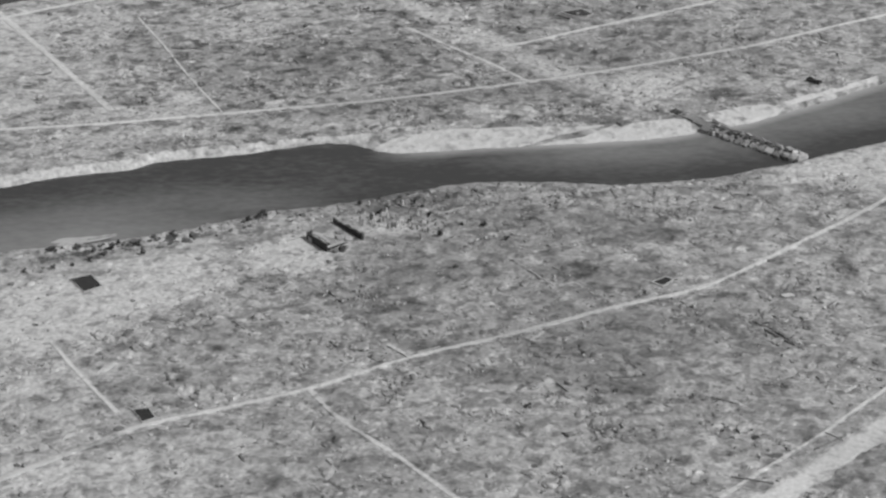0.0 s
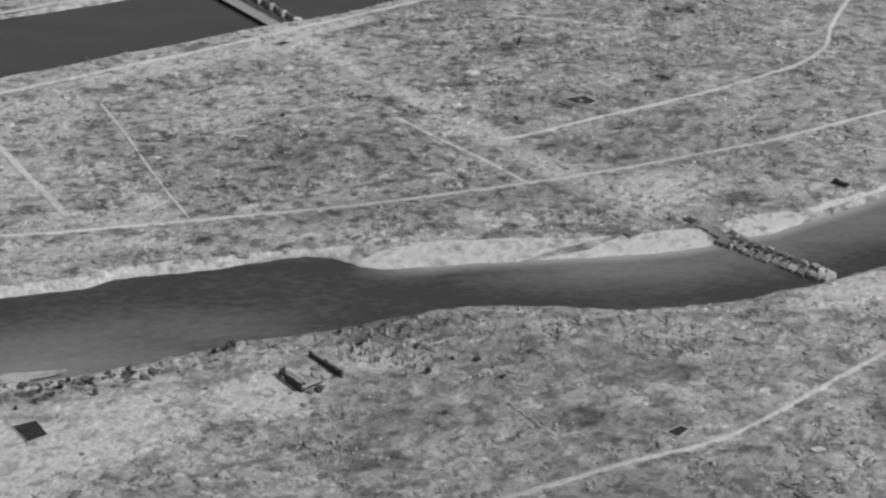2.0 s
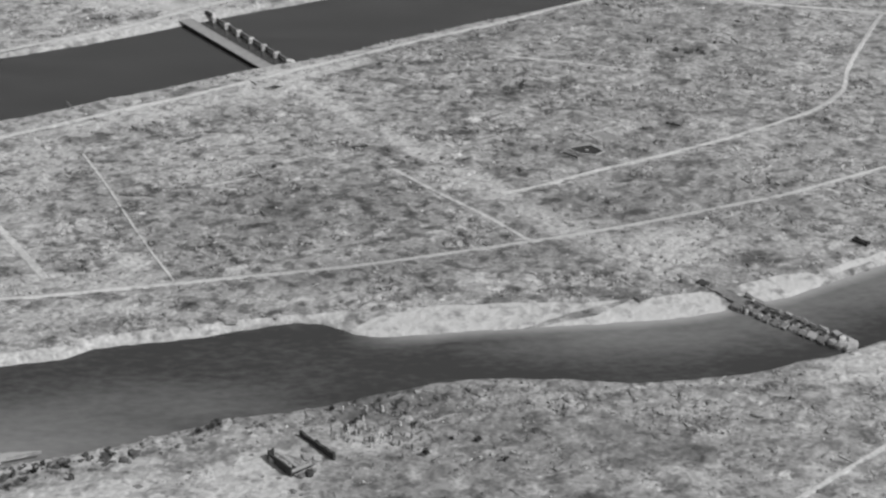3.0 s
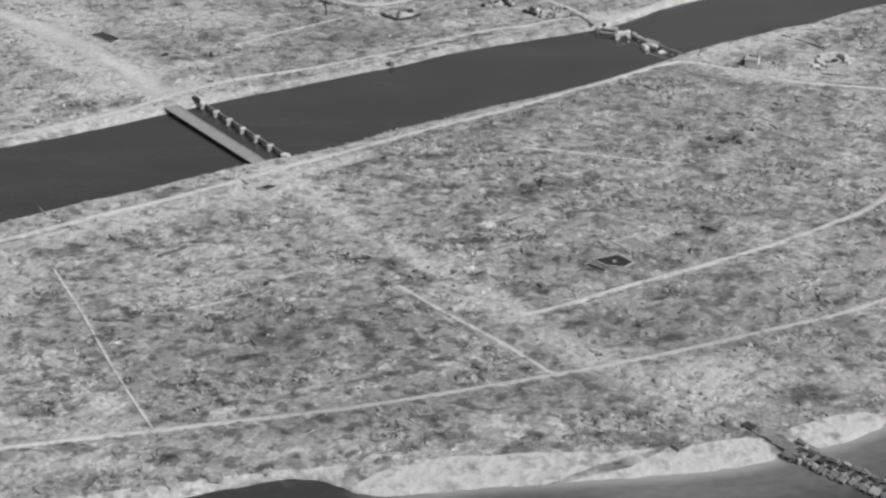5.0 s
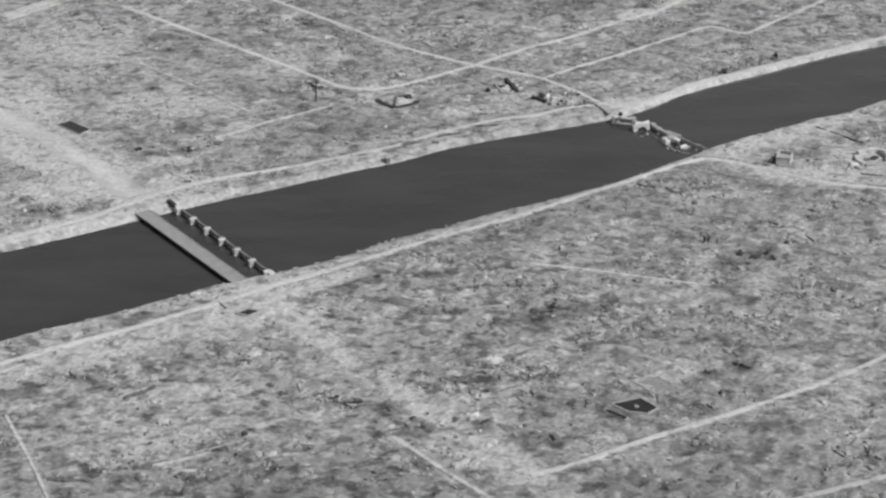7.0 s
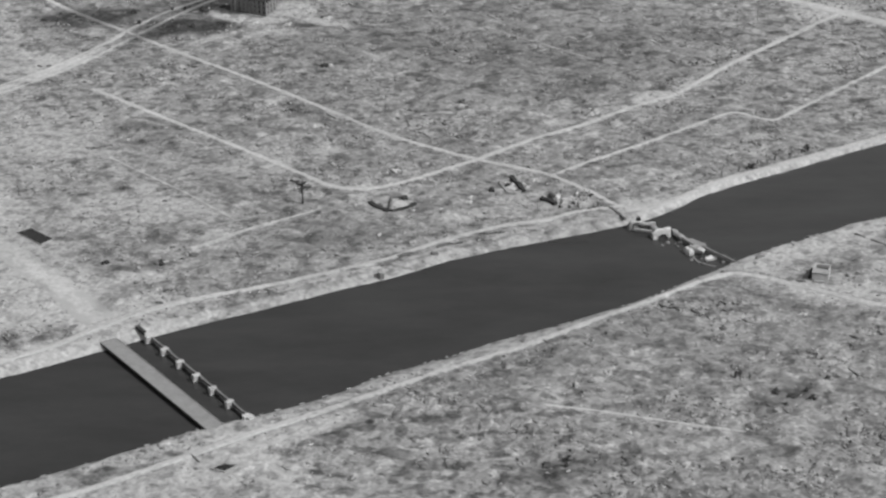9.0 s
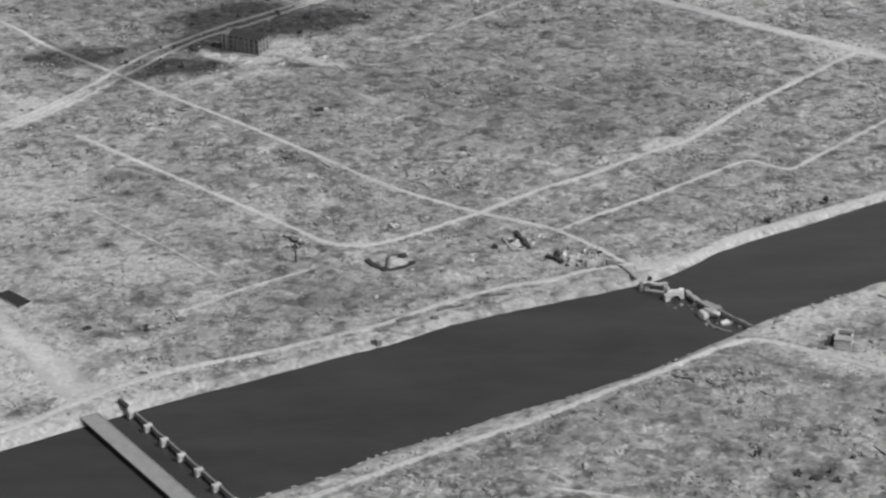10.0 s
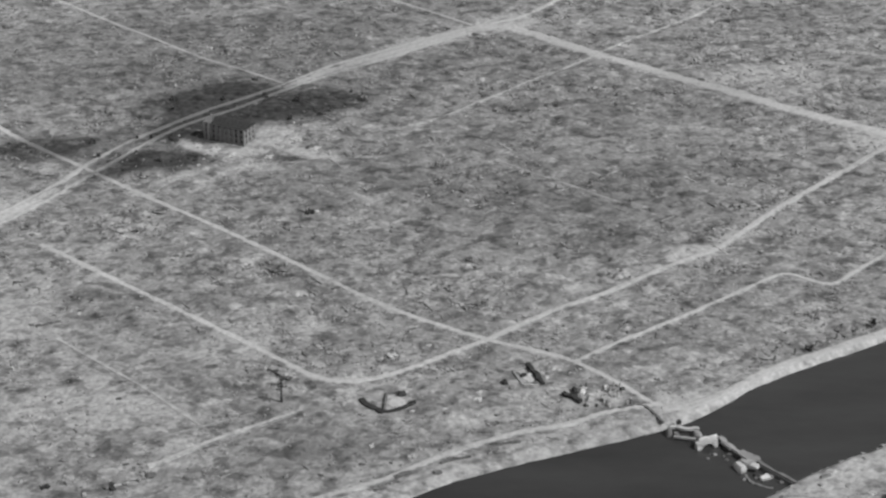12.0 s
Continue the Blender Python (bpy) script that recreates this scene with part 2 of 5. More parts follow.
def spline(points, step=2.5):
    """A smooth line through plan points, in even steps."""
    p = [np.array(q, float) for q in points]
    p = [2 * p[0] - p[1]] + p + [2 * p[-1] - p[-2]]
    out = []
    for a, b, c, d in zip(p, p[1:], p[2:], p[3:]):
        k = max(2, int(np.linalg.norm(c - b) / step))
        for i in range(k):
            t = i / k
            out.append(0.5 * (2 * b + (c - a) * t + (2 * a - 5 * b + 4 * c - d) * t * t + (3 * b - a - 3 * c + d) * t ** 3))
    out.append(p[-2])
    return np.array(out)


# ---- plan: river banks ----
near_a = line_curve([(-140, 544), (-124, 549), (-109, 551), (-93, 556), (-78, 561), (-62, 569), (-46, 575.5), (-30, 579.5), (-13, 587), (4, 593), (16, 595.5), (29, 595.5), (55, 592.5), (72, 595.5), (90, 600.2), (106, 607.2), (116, 611.8), (124, 616.5), (141, 625)])
water_a = line_curve([(-133, 596), (-117, 602.5), (-104, 606.4), (-97, 607.2), (-94.5, 612), (-84, 614.5), (-67, 618), (-49, 624), (-38, 628.4), (-28, 627.6), (-22, 621.8), (-13, 619.4), (4, 622.8), (22, 625.4), (39, 627.5), (57, 629.4), (75, 632.8), (83, 637), (93, 640.7), (102.5, 644.2), (112, 651), (122, 657.5), (132, 663.6), (143, 671.6), (150, 677)])
top_a = line_curve([(-133, 600), (-117, 607), (-100, 611), (-84, 618.5), (-67, 622.5), (-50, 626.5), (-32, 630), (-14, 633), (4, 635.5), (22, 637.5), (40, 638), (56, 640), (72, 643), (82, 646), (92, 650), (104, 655.5), (115, 658), (124, 664.5), (141, 673.5), (150, 680)])
near_b = line_curve([(-143, 759), (-126, 768.5), (-106, 780), (-92, 787.5), (-77, 796.5), (-65, 804.5), (-50, 810.5), (-30, 820.5), (-14, 831.5), (3, 841), (20, 851), (38, 862.5), (56, 874), (76, 889), (90, 901.5), (104, 910.5), (122, 921.5), (137, 928.5), (151, 938.5)])
water_b = line_curve([(-154, 817), (-131, 827.2), (-116, 835.2), (-99, 845.2), (-79, 857), (-68, 863.5), (-51, 872), (-33, 882), (-15, 891), (3, 902.5), (22, 911), (41, 918.5), (56, 925), (65, 930), (73, 937.5), (83, 946.8), (93, 953.8), (112, 964.4), (132, 977.2), (147, 986), (162, 993)])
top_b = lambda x: water_b(x) + 4.8 - 3.4 * np.clip((x - 58) / 14, 0, 1)
slope_b = lambda x: np.interp(x, [-60, -47, -30, -8, 10, 20, 30, 50, 70, 90], [3.0, 3.5, 5.0, 5.4, 5.4, 5.0, 4.0, 3.0, 3.2, 2.5])  # the sloping near bank of the far river
LEVEL_A, LEVEL_B = -2.0, -1.4
# sandbars that lie dry along the near river
SANDBARS = [[(-24, 621), (-12, 618), (4, 621), (22, 624), (30, 627.5), (39.5, 632.6), (50, 637), (53, 638.4), (39.5, 636.4), (31, 638.5), (22, 639.7), (4, 636.2), (-4.5, 632.5), (-15, 628.4)],
            [(28.5, 625.5), (48, 626.5), (65.5, 629), (77, 632), (83, 636.5), (81, 642.8), (75, 644.4), (61, 641), (55, 637.4), (46.5, 631.2), (36, 627.8)],
            [(88, 647), (93, 639.5), (100.5, 641.5), (110, 648), (114, 654), (106, 656), (95, 655)],
            [(110, 652), (122, 660), (133, 667), (150, 678), (150, 681), (133, 669.5), (118, 661)]]

# ---- plan: roads (centre line, width) ----
ROADS = []


def road(label, line, width):
    ROADS.append((label, line, width))


# south bank
road("old lane", [(-150, 396), (-92, 441), (-78, 452)], 2.0)
road("riverside town road", [(-79, 451.5), (-76, 453.5), (-62, 459.5), (-35, 471.5), (-8, 488), (18, 500), (49, 516), (68, 524), (82, 533.5), (100, 550), (119, 567.5), (132, 580), (172, 618)], 1.7)
road("branch street", [(-34.5, 471.5), (-26, 457.5), (-17, 447), (-8.5, 437), (8, 416)], 1.94)
road("side street", [(-105, 496), (-97, 482.5), (-89, 470), (-82, 459.5)], 1.5)
road("avenue verge", [(66, 422), (77.5, 433.5), (94.5, 450), (111.5, 468.5), (160, 518)], 1.2)
road("faint lane", [(-14.5, 494.5), (-11.5, 491.5), (-8.5, 488)], 1.8)
road("wide avenue", [(55, 402), (82, 425), (112, 455), (170, 512)], 6.2)
# between the rivers
road("river parallel road", [(-190, 628), (-121, 637), (-90, 643), (-58, 650), (-26, 657), (6, 666.5), (29, 674), (57, 684), (93, 699.5), (112, 708), (140, 724.5), (185, 750)], 1.75)
road("curving road", [(21.5, 706.5), (33, 711.5), (48.5, 721), (61, 728), (80, 738.5), (99, 750), (120, 765), (131, 774.5), (141, 789), (146.5, 809), (157, 836), (168, 862)], 1.85)
road("cross street", [(-112, 734), (-101, 710.5), (-91, 687), (-81, 664.5), (-73, 648)], 1.15)
road("west street", [(-165, 740), (-135, 691), (-110, 649)], 2.58)
road("avenue lane", [(-12.5, 724), (1, 708), (12, 696), (21, 685.5), (29, 674.5)], 1.8)
# north bank
road("lane", [(26, 818), (40, 815), (57, 810), (77, 804.5)], 1.37)
# between the rivers
road("embankment road", [(-180, 722), (-131, 752), (-116, 761.5), (-100, 771.5), (-84, 780.5), (-64, 794), (-51, 803), (-33, 814), (-15, 826), (3, 837.5), (22, 849), (42, 863), (62, 877), (80, 889.5), (89, 890), (106, 881.5), (121, 873), (152, 866), (190, 858)], 2.18)
# north bank
road("far embankment road", [(-190, 800), (-116, 843), (-95, 860), (-85, 868), (-69, 876.5), (-51, 883.5), (-34, 891.5), (-16, 900.5), (-1, 911.5), (16, 921), (31, 926), (41, 931.5), (56, 936)], 2.1)
road("bridge approach", [(56, 933.5), (63, 934.5), (73, 941.2), (83, 949.8), (93, 956.9), (112, 967.9), (132, 979.4), (150, 990.4), (190, 1013)], 2.5)
road("north avenue", [(-178, 949), (-162, 936), (-145.6, 922), (-129, 905.5), (-112, 885), (-95, 863)], 7.0)
road("curving town road", [(-122, 1028.5), (-111, 1019), (-101, 1009.8), (-80, 991), (-58, 971.2), (-44.7, 958.7), (-35, 950), (-25.5, 948), (-14, 952), (-4, 959), (11, 970), (28, 984.5), (46, 997), (63, 1011), (79.5, 1023), (88, 1032.5), (102, 1050), (121, 1070.5), (144, 1095), (152, 1103)], 2.18)
road("straight town road", [(-195, 1160), (-162, 1128.5), (-144, 1107.5), (-115.5, 1081), (-97, 1063.5), (-75, 1044), (-54, 1024.5), (-34, 1005), (-15, 987), (11, 970), (27.5, 962), (35, 957), (44, 948), (54.5, 935)], 2.1)
road("stepped lane", [(34, 957.2), (47, 968), (66.5, 982.5), (86, 998.5), (98, 1007.5), (104, 1004.5), (111, 1001), (119, 1008.5), (137.5, 1027.5), (154, 1044.5), (190, 1082)], 1.77)
road("double avenue", [(-165, 1020), (-140, 1047), (-124, 1070), (-116, 1085.5), (-105, 1102.5), (-92, 1117.5), (-82, 1128), (-70, 1138.5), (-57.3, 1150), (-47, 1161), (-38.4, 1169.5), (-18, 1184.5), (-1.8, 1196.5), (15, 1207), (30, 1216), (43, 1232.5), (58, 1252)], 2.0)
road("double avenue side", [(-163, 1014), (-138, 1041), (-122.5, 1063), (-113, 1079), (-91.5, 1112), (-71, 1130.5), (-57, 1145), (-38, 1161.5), (-18, 1177), (-1, 1191), (15, 1202), (24, 1206)], 1.7)
road("avenue middle", [(-165, 1017), (-139, 1044), (-123, 1067)], 5.0)
road("avenue middle", [(-57, 1147.5), (-38, 1165.5), (-18, 1180.5), (-1, 1193.5), (18, 1206)], 4.2)
road("main avenue", [(22, 1206), (35, 1194.5), (55, 1177), (75, 1160.5), (100, 1141), (118, 1126), (152, 1101), (190, 1072)], 4.86)
road("upper street", [(-185, 1268), (-150, 1235), (-129, 1214), (-110, 1196.5), (-90, 1177), (-72, 1163.5), (-57, 1151)], 1.77)
road("thin lane", [(-16, 1112), (-1.5, 1121.5), (10, 1133), (20, 1142.5), (28.5, 1151.5), (39.5, 1161.5), (51.5, 1173), (56, 1178.5), (64, 1187), (87, 1208), (109, 1231.5), (135, 1258)], 1.21)
road("garden lane", [(-75, 907), (-66, 913.7), (-58, 920.2), (-49.8, 925.6), (-40, 932)], 1.9)
road("old lane", [(-108, 971.5), (-93.6, 957.5), (-79.7, 944), (-61, 923)], 1.2)
road("old lane", [(16, 1087.5), (28.5, 1076), (39.5, 1067.5), (50, 1058.5), (65.5, 1045)], 1.26)
# between the rivers
road("faint lane", [(-71.5, 710.5), (-65, 713), (-59, 715.5)], 1.08)
# north bank
road("upper lane", [(10, 1206), (-10, 1224), (-40, 1250)], 1.77)


road_lines = [(spline(p), w * (0.86 if w < 3 else 1.0)) for _, p, w in ROADS]
segments = np.concatenate([np.column_stack([l[:-1], l[1:], np.full(len(l) - 1, w)]) for l, w in road_lines])


def road_gap(x, y):
    """Metres from the edge of the nearest road."""
    best = np.full(x.shape, 60.0)
    for x0, y0, x1, y1, w in segments:
        near = np.where((np.abs(x - (x0 + x1) / 2) < 16) & (np.abs(y - (y0 + y1) / 2) < 16))[0]
        if len(near):
            px, py, dx, dy = x[near] - x0, y[near] - y0, x1 - x0, y1 - y0
            t = np.clip((px * dx + py * dy) / (dx * dx + dy * dy + 1e-9), 0, 1)
            best[near] = np.minimum(best[near], np.hypot(px - t * dx, py - t * dy) - w / 2)
    return best


def blobs(x, y, spots):
    """How far a place lies inside soft ellipses (x, y, radius x, radius y, turn, strength)."""
    out = np.zeros(x.shape)
    for cx, cy, rx, ry, turn, s in spots:
        c, k = math.cos(radians(turn)), math.sin(radians(turn))
        u, v = (x - cx) * c + (y - cy) * k, -(x - cx) * k + (y - cy) * c
        out = np.maximum(out, s * np.clip(1.6 - 1.1 * np.hypot(u / rx, v / ry), 0, 1))
    return out


PALE_SPOTS = []
PALE_SPOTS += [(-98, 520, 34, 14, 15, 1.15), (-105, 478, 22, 12, 10, 0.6), (-92, 550, 30, 8, 18, 0.9), (-90, 420, 30, 20, 0, 0.6), (30, 440, 16, 8, 20, 0.4), (-84, 526, 30, 13, 20, 1), (-112, 500, 22, 14, 0, 0.9), (-43, 547, 16, 10, 20, 1.1), (-60, 440, 22, 14, 30, 0.5), (-13, 564, 13, 5, 15, 0.95), (-22, 571, 9, 3, 20, 0.7), (-97, 431, 12, 9, 20, 1.0), (-77, 436, 9, 7, 20, 1.0), (47, 480, 6, 4, 0, 0.8), (8, 445, 12, 4, 20, 0.5), (-109, 474, 9, 8, 0, 0.8), (-78, 540, 16, 9, 15, 0.9)]  # south bank
PALE_SPOTS += [(-36, 776, 23, 3.3, -53, 1.3), (-45, 791, 12, 6, -40, 1.25), (-52, 800, 12, 6, 20, 1.2), (-8, 741, 18, 5, -52, 0.75), (14, 715, 20, 6, -45, 0.75), (38, 688, 20, 6, -48, 0.7), (70, 674, 22, 12, 15, 0.85), (-87, 660, 5, 5, 0, 0.9), (-74, 720, 7, 4, 20, 0.8), (122, 606, 24, 10, 30, 0.95), (92, 893, 8, 5, 20, 0.8), (-72, 738, 42, 24, 20, 0.42), (-92, 768, 44, 9, 30, 0.75), (-60, 783, 22, 9, 30, 0.7), (-40, 760, 40, 18, 30, 0.4), (148, 605, 26, 30, 30, 0.8), (-30, 775, 40, 12, -50, 0.4), (-52, 797, 14, 9, 20, 0.9)]  # between the rivers
PALE_SPOTS += [(12, 708, 30, 7, -48, 0.55), (50, 674, 36, 7, -42, 0.75), (116, 912, 36, 6, 31, 1.1), (120, 880, 28, 7, -12, 0.75), (137, 890, 12, 10, 0, 0.8), (-153, 726, 12, 10, 0, 1.0), (-145, 652, 10, 8, 0, 0.9), (-86, 659, 6, 6, 0, 1.0), (-108, 650, 8, 4, 0, 0.8), (57, 754, 7, 4, -40, 0.6), (69, 664, 14, 6, 10, 0.8), (-105, 645, 34, 9, 10, 0.55), (-95, 630, 30, 6, 12, 0.6), (-50, 640, 30, 5, 12, 0.4), (-40, 802, 22, 4, 33, 1.0), (108, 880, 14, 6, -20, 0.8), (-160, 700, 30, 30, 0, 0.7), (-125, 730, 16, 14, 0, 0.6)]  # between the rivers
PALE_SPOTS += [(-147, 917, 18, 9, -50, 1.2), (-131, 893, 20, 8, -42, 1.25), (-104, 868, 20, 6, -45, 1.2), (-140, 935, 18, 12, -40, 1), (-88, 889, 12, 4, 15, 0.9), (78, 943.5, 24, 1.8, 38, 1.1), (108, 963.5, 26, 1.8, 33, 1.1), (142, 983.5, 26, 2.2, 33, 1.1), (-102, 880, 20, 8, -52, 0.9), (-118, 868, 16, 10, 0, 1), (-86, 856, 13, 6, 28, 1), (-118, 838, 34, 7, 28, 1.2), (-128, 985, 30, 16, 0, 0.7), (10, 929, 12, 4, 15, 0.4)]  # north bank, by the river
PALE_SPOTS += [(-95, 935, 28, 15, 0, 0.62), (-130, 1000, 26, 16, 0, 0.6), (42, 939, 7, 4, 15, 0.9), (24, 952, 6, 4, 0, 0.4), (-13, 937, 4, 4, 0, 0.9), (22, 950, 3, 2.5, 0, 1), (-35, 905, 30, 8, 28, 0.25), (-116, 895, 40, 12, -55, 0.6), (-150, 945, 30, 16, -50, 0.7), (-88, 868, 18, 8, 30, 0.9), (32, 923, 16, 3, 25, 0.6), (42, 938, 8, 4, 25, 0.6), (62, 936, 10, 8, 30, 0.9), (-60, 965, 16, 9, 10, 0.55), (-115, 960, 30, 16, 20, 0.4), (-5, 911, 30, 3, 28, 0.45)]  # north bank, by the river
PALE_SPOTS += [(76, 1112, 14, 4, -12, 0.7), (42, 1100, 8, 5, 0, 0.55), (56, 1089, 9, 3, -10, 0.55), (16.6, 1118.8, 5, 4, 0, 0.6), (-112, 1140, 14, 4, 0, 0.6), (-57.5, 1106, 8, 7, 0, 1.4), (-46, 1094, 13, 3.5, -32, 1.4), (-82, 1100, 9, 3, -25, 1.4), (-62, 1082, 10, 3, 0, 1.2), (-68, 1093, 10, 4, 10, 1.2), (-142, 1052, 15, 12, 30, 0.9), (86, 1030, 16, 6, 40, 0.6), (22, 1208, 13, 8, 20, 1.2), (-8, 1189, 26, 6, 38, 0.9), (112, 1158, 24, 7, 20, 0.8), (80, 1112, 10, 3, 0, 0.8), (148, 1102, 14, 10, 0, 0.9), (120, 1150, 30, 18, 30, 0.45)]  # upper town
PALE_SPOTS += [(65, 1000, 8, 4, 30, 0.5), (75.5, 1020.5, 9, 4, 30, 0.9), (38, 1000, 6, 3, 10, 0.8), (6, 929, 9, 4, 20, 0.9)]  # upper town
# soft dark patches in the colour of ground and roads
DARK_SPOTS = []
DARK_SPOTS += [(2, 536, 24, 9, 10, 0.35), (45, 478, 14, 7, 0, 0.5), (60, 560, 16, 6, 10, 0.4), (-8, 580, 20, 5, 22, 0.55), (-16, 584, 9, 2.5, 20, 0.8), (37, 537, 10, 5, 0, 0.6), (18, 477, 12, 4, 10, 0.5), (48, 471, 7, 2.5, 0, 0.6), (-3, 495, 8, 3, 0, 0.5), (-100, 546, 22, 4, 16, 0.6), (25, 565, 50, 16, 15, 0.32), (45, 500, 45, 20, 0, 0.3)]  # south bank
DARK_SPOTS += [(105, 658, 5, 1.6, 20, 0.7), (40, 666, 4, 2, 0, 0.7), (95, 664, 8, 5, 0, 0.6), (50, 701, 9, 5, -30, 0.5), (85, 728, 5, 3, 0, 0.6), (80, 759, 5, 3, 0, 0.6), (24, 783, 12, 5, 10, 0.5), (99, 783, 4, 3, 0, 0.5), (19, 697, 4, 3, 0, 0.6), (27, 684, 4, 3, 0, 0.6), (-14, 735, 4, 3, 0, 0.7), (93, 824, 6, 4, 30, 0.85), (85, 819, 6, 3, 0, 0.75), (27, 787, 8, 4, 10, 0.7), (38, 791, 8, 3, 0, 0.65), (8, 751, 6, 1.5, 10, 0.7), (0, 660, 60, 10, 15, 0.36), (38, 641.5, 16, 1.6, 8, 0.5)]  # between the rivers
DARK_SPOTS += [(-40, 690, 45, 20, 0, 0.33), (70, 700, 40, 18, 10, 0.3), (40, 850, 40, 10, 30, 0.25)]  # between the rivers
DARK_SPOTS += [(-34, 915, 30, 9, 25, 0.3), (-100, 985, 14, 5, 20, 0.5)]  # north bank, by the river
DARK_SPOTS += [(-78, 1136, 26, 15, 25, 1.35), (-56, 1131, 27, 12, 18, 1.4), (-70, 1127, 16, 10, 20, 1.9), (-75, 1122, 12, 8, 20, 1.9), (-90, 1165, 70, 22, 15, 0.42), (-60, 1205, 70, 22, 10, 0.4), (10, 1165, 40, 20, 10, 0.35), (-20, 1130, 30, 16, 0, 0.28), (-84, 1117, 18, 12, 40, 1.6), (-78, 1110, 12, 8, 0, 1.5), (-36, 1136, 18, 8, 15, 0.7), (-94, 1088, 20, 8, 10, 1.1), (-106, 1080, 12, 5, 30, 0.9), (-82, 1086, 9, 4, 0, 0.7), (-100, 1136, 14, 9, 0, 0.6), (-133, 1097, 22, 9, 5, 0.95), (-108, 1105, 14, 8, 45, 0.6), (-48, 1097, 5, 2.5, 0, 0.8), (-30, 1160, 40, 14, 20, 0.3)]  # upper town
DARK_SPOTS += [(7, 708, 2.5, 1.8, 0, 0.8), (21, 722, 3.2, 4.4, 0, 0.55), (83, 730, 3.9, 2.8, 0, 0.7), (50, 700.6, 5.7, 3.1, 0, 0.55), (35, 708.5, 3.6, 3.2, 0, 0.5)]  # between the rivers
DARK_SPOTS += [(-69, 514.6, 3.4, 3.6, 0, 0.6), (-94.4, 484.5, 2.2, 2.4, 0, 0.75), (-60.5, 491, 2.1, 2.2, 0, 0.6), (-102.6, 494.7, 2, 2.5, 0, 0.6), (53, 534, 14, 6.4, 0, 0.4), (15, 480, 13, 4.8, 0, 0.4), (-11.5, 515, 13.6, 6, 0, 0.45)]  # south bank
DARK_SPOTS += [(-103.6, 995.5, 7.9, 5, 0, 0.65), (-83, 898, 3.3, 3, 0, 0.7), (-95.4, 873.7, 2.6, 5.5, 0, 0.6), (47, 1032, 11, 8.7, 0, 0.45), (96, 1075, 11.5, 6.8, 0, 0.5)]  # upper town
PALE_SPOTS += [(86.2, 758, 2.8, 1.8, 0, 1), (46.3, 479.3, 3.1, 2.1, 0, 1), (-38, 976, 5, 5.6, 0, 0.6), (-119, 974, 4.2, 2.2, 0, 0.8), (38, 998.7, 4.4, 3.2, 0, 0.9), (71.6, 1021, 8, 4.2, 20, 1), (20.8, 1011, 5.4, 4.9, 0, 0.55), (10, 450.5, 4, 3.7, 0, 0.7), (54, 751, 5.3, 4.2, -30, 0.6)]
DARK_SPOTS += [(-51, 1088, 6, 2, 0, 0.9), (40, 1060, 60, 30, 20, 0.37), (50, 1125, 55, 26, 10, 0.28), (-30, 1075, 40, 20, 10, 0.3), (-60, 1180, 50, 20, 0, 0.33), (-130, 1190, 40, 25, 0, 0.33)]  # upper town


# white plaster thrown out over the dark ground round the office block
PLASTER_SPOTS = [(-83.5, 1098.5, 6.5, 2.4, -42, 1.0), (-77.5, 1094, 5, 2.4, -30, 1.0), (-58.5, 1106, 5.5, 5, 0, 1.0), (-51.5, 1097.5, 9, 2.8, -42, 1.0), (-42, 1089.5, 8, 1.8, -8, 0.9), (-25, 1090, 5, 1.3, 0, 0.7), (-85, 1076, 12, 2.4, 40, 0.65), (-68, 1092.5, 7, 2.8, 8, 1.0), (-24, 1058, 12, 1.6, -45, 0.55)]


def in_outlines(x, y, outlines, soft):
    """1 inside any of the outlines in plan, falling to 0 within soft metres outside."""
    out = np.zeros(x.shape)
    for line in outlines:
        a = np.array(line)
        b = np.roll(a, -1, 0)
        near = np.where((x > a[:, 0].min() - soft) & (x < a[:, 0].max() + soft) & (y > a[:, 1].min() - soft) & (y < a[:, 1].max() + soft))[0]
        px, py = x[near], y[near]
        inside, gap = np.zeros(len(near), bool), np.full(len(near), 99.0)
        for (x0, y0), (x1, y1) in zip(a, b):
            dx, dy = x1 - x0, y1 - y0
            t = np.clip(((px - x0) * dx + (py - y0) * dy) / (dx * dx + dy * dy), 0, 1)
            gap = np.minimum(gap, np.hypot(px - x0 - t * dx, py - y0 - t * dy))
            inside ^= ((y0 > py) != (y1 > py)) & (px < x0 + (py - y0) * dx / (dy if dy else 1e-9))
        out[near] = np.maximum(out[near], np.where(inside, 1.0, np.clip(1 - gap / soft, 0, 1)))
    return out


def pale_at(x, y):
    # side haze put into the ground colour: paler towards west and east
    west = 0.42 * np.clip((-x - 62 - 0.1 * (y - 420)) / 34, 0, 1)
    east = 0.25 * np.clip((x - 68 - 0.1 * (y - 420)) / 34, 0, 1)
    return np.maximum(np.maximum(blobs(x, y, PALE_SPOTS), 1.35 * blobs(x, y, PLASTER_SPOTS)), np.maximum(west, east))


def dark_at(x, y):
    return blobs(x, y, DARK_SPOTS) * (1 - 0.97 * np.clip(blobs(x, y, PLASTER_SPOTS), 0, 1))


def coarse_at(x, y):
    """How chunky the rubble lies: most between the rivers, least on the south bank."""
    west = np.clip((70 - x) / 70, 0, 1)
    mid_land = np.clip((y - 600) / 40, 0, 1) * np.clip((860 - y) / 50, 0, 1)
    return 0.42 + 0.05 * (y > 900) + 0.18 * (y > 1000) + mid_land * (0.15 + 0.4 * west)


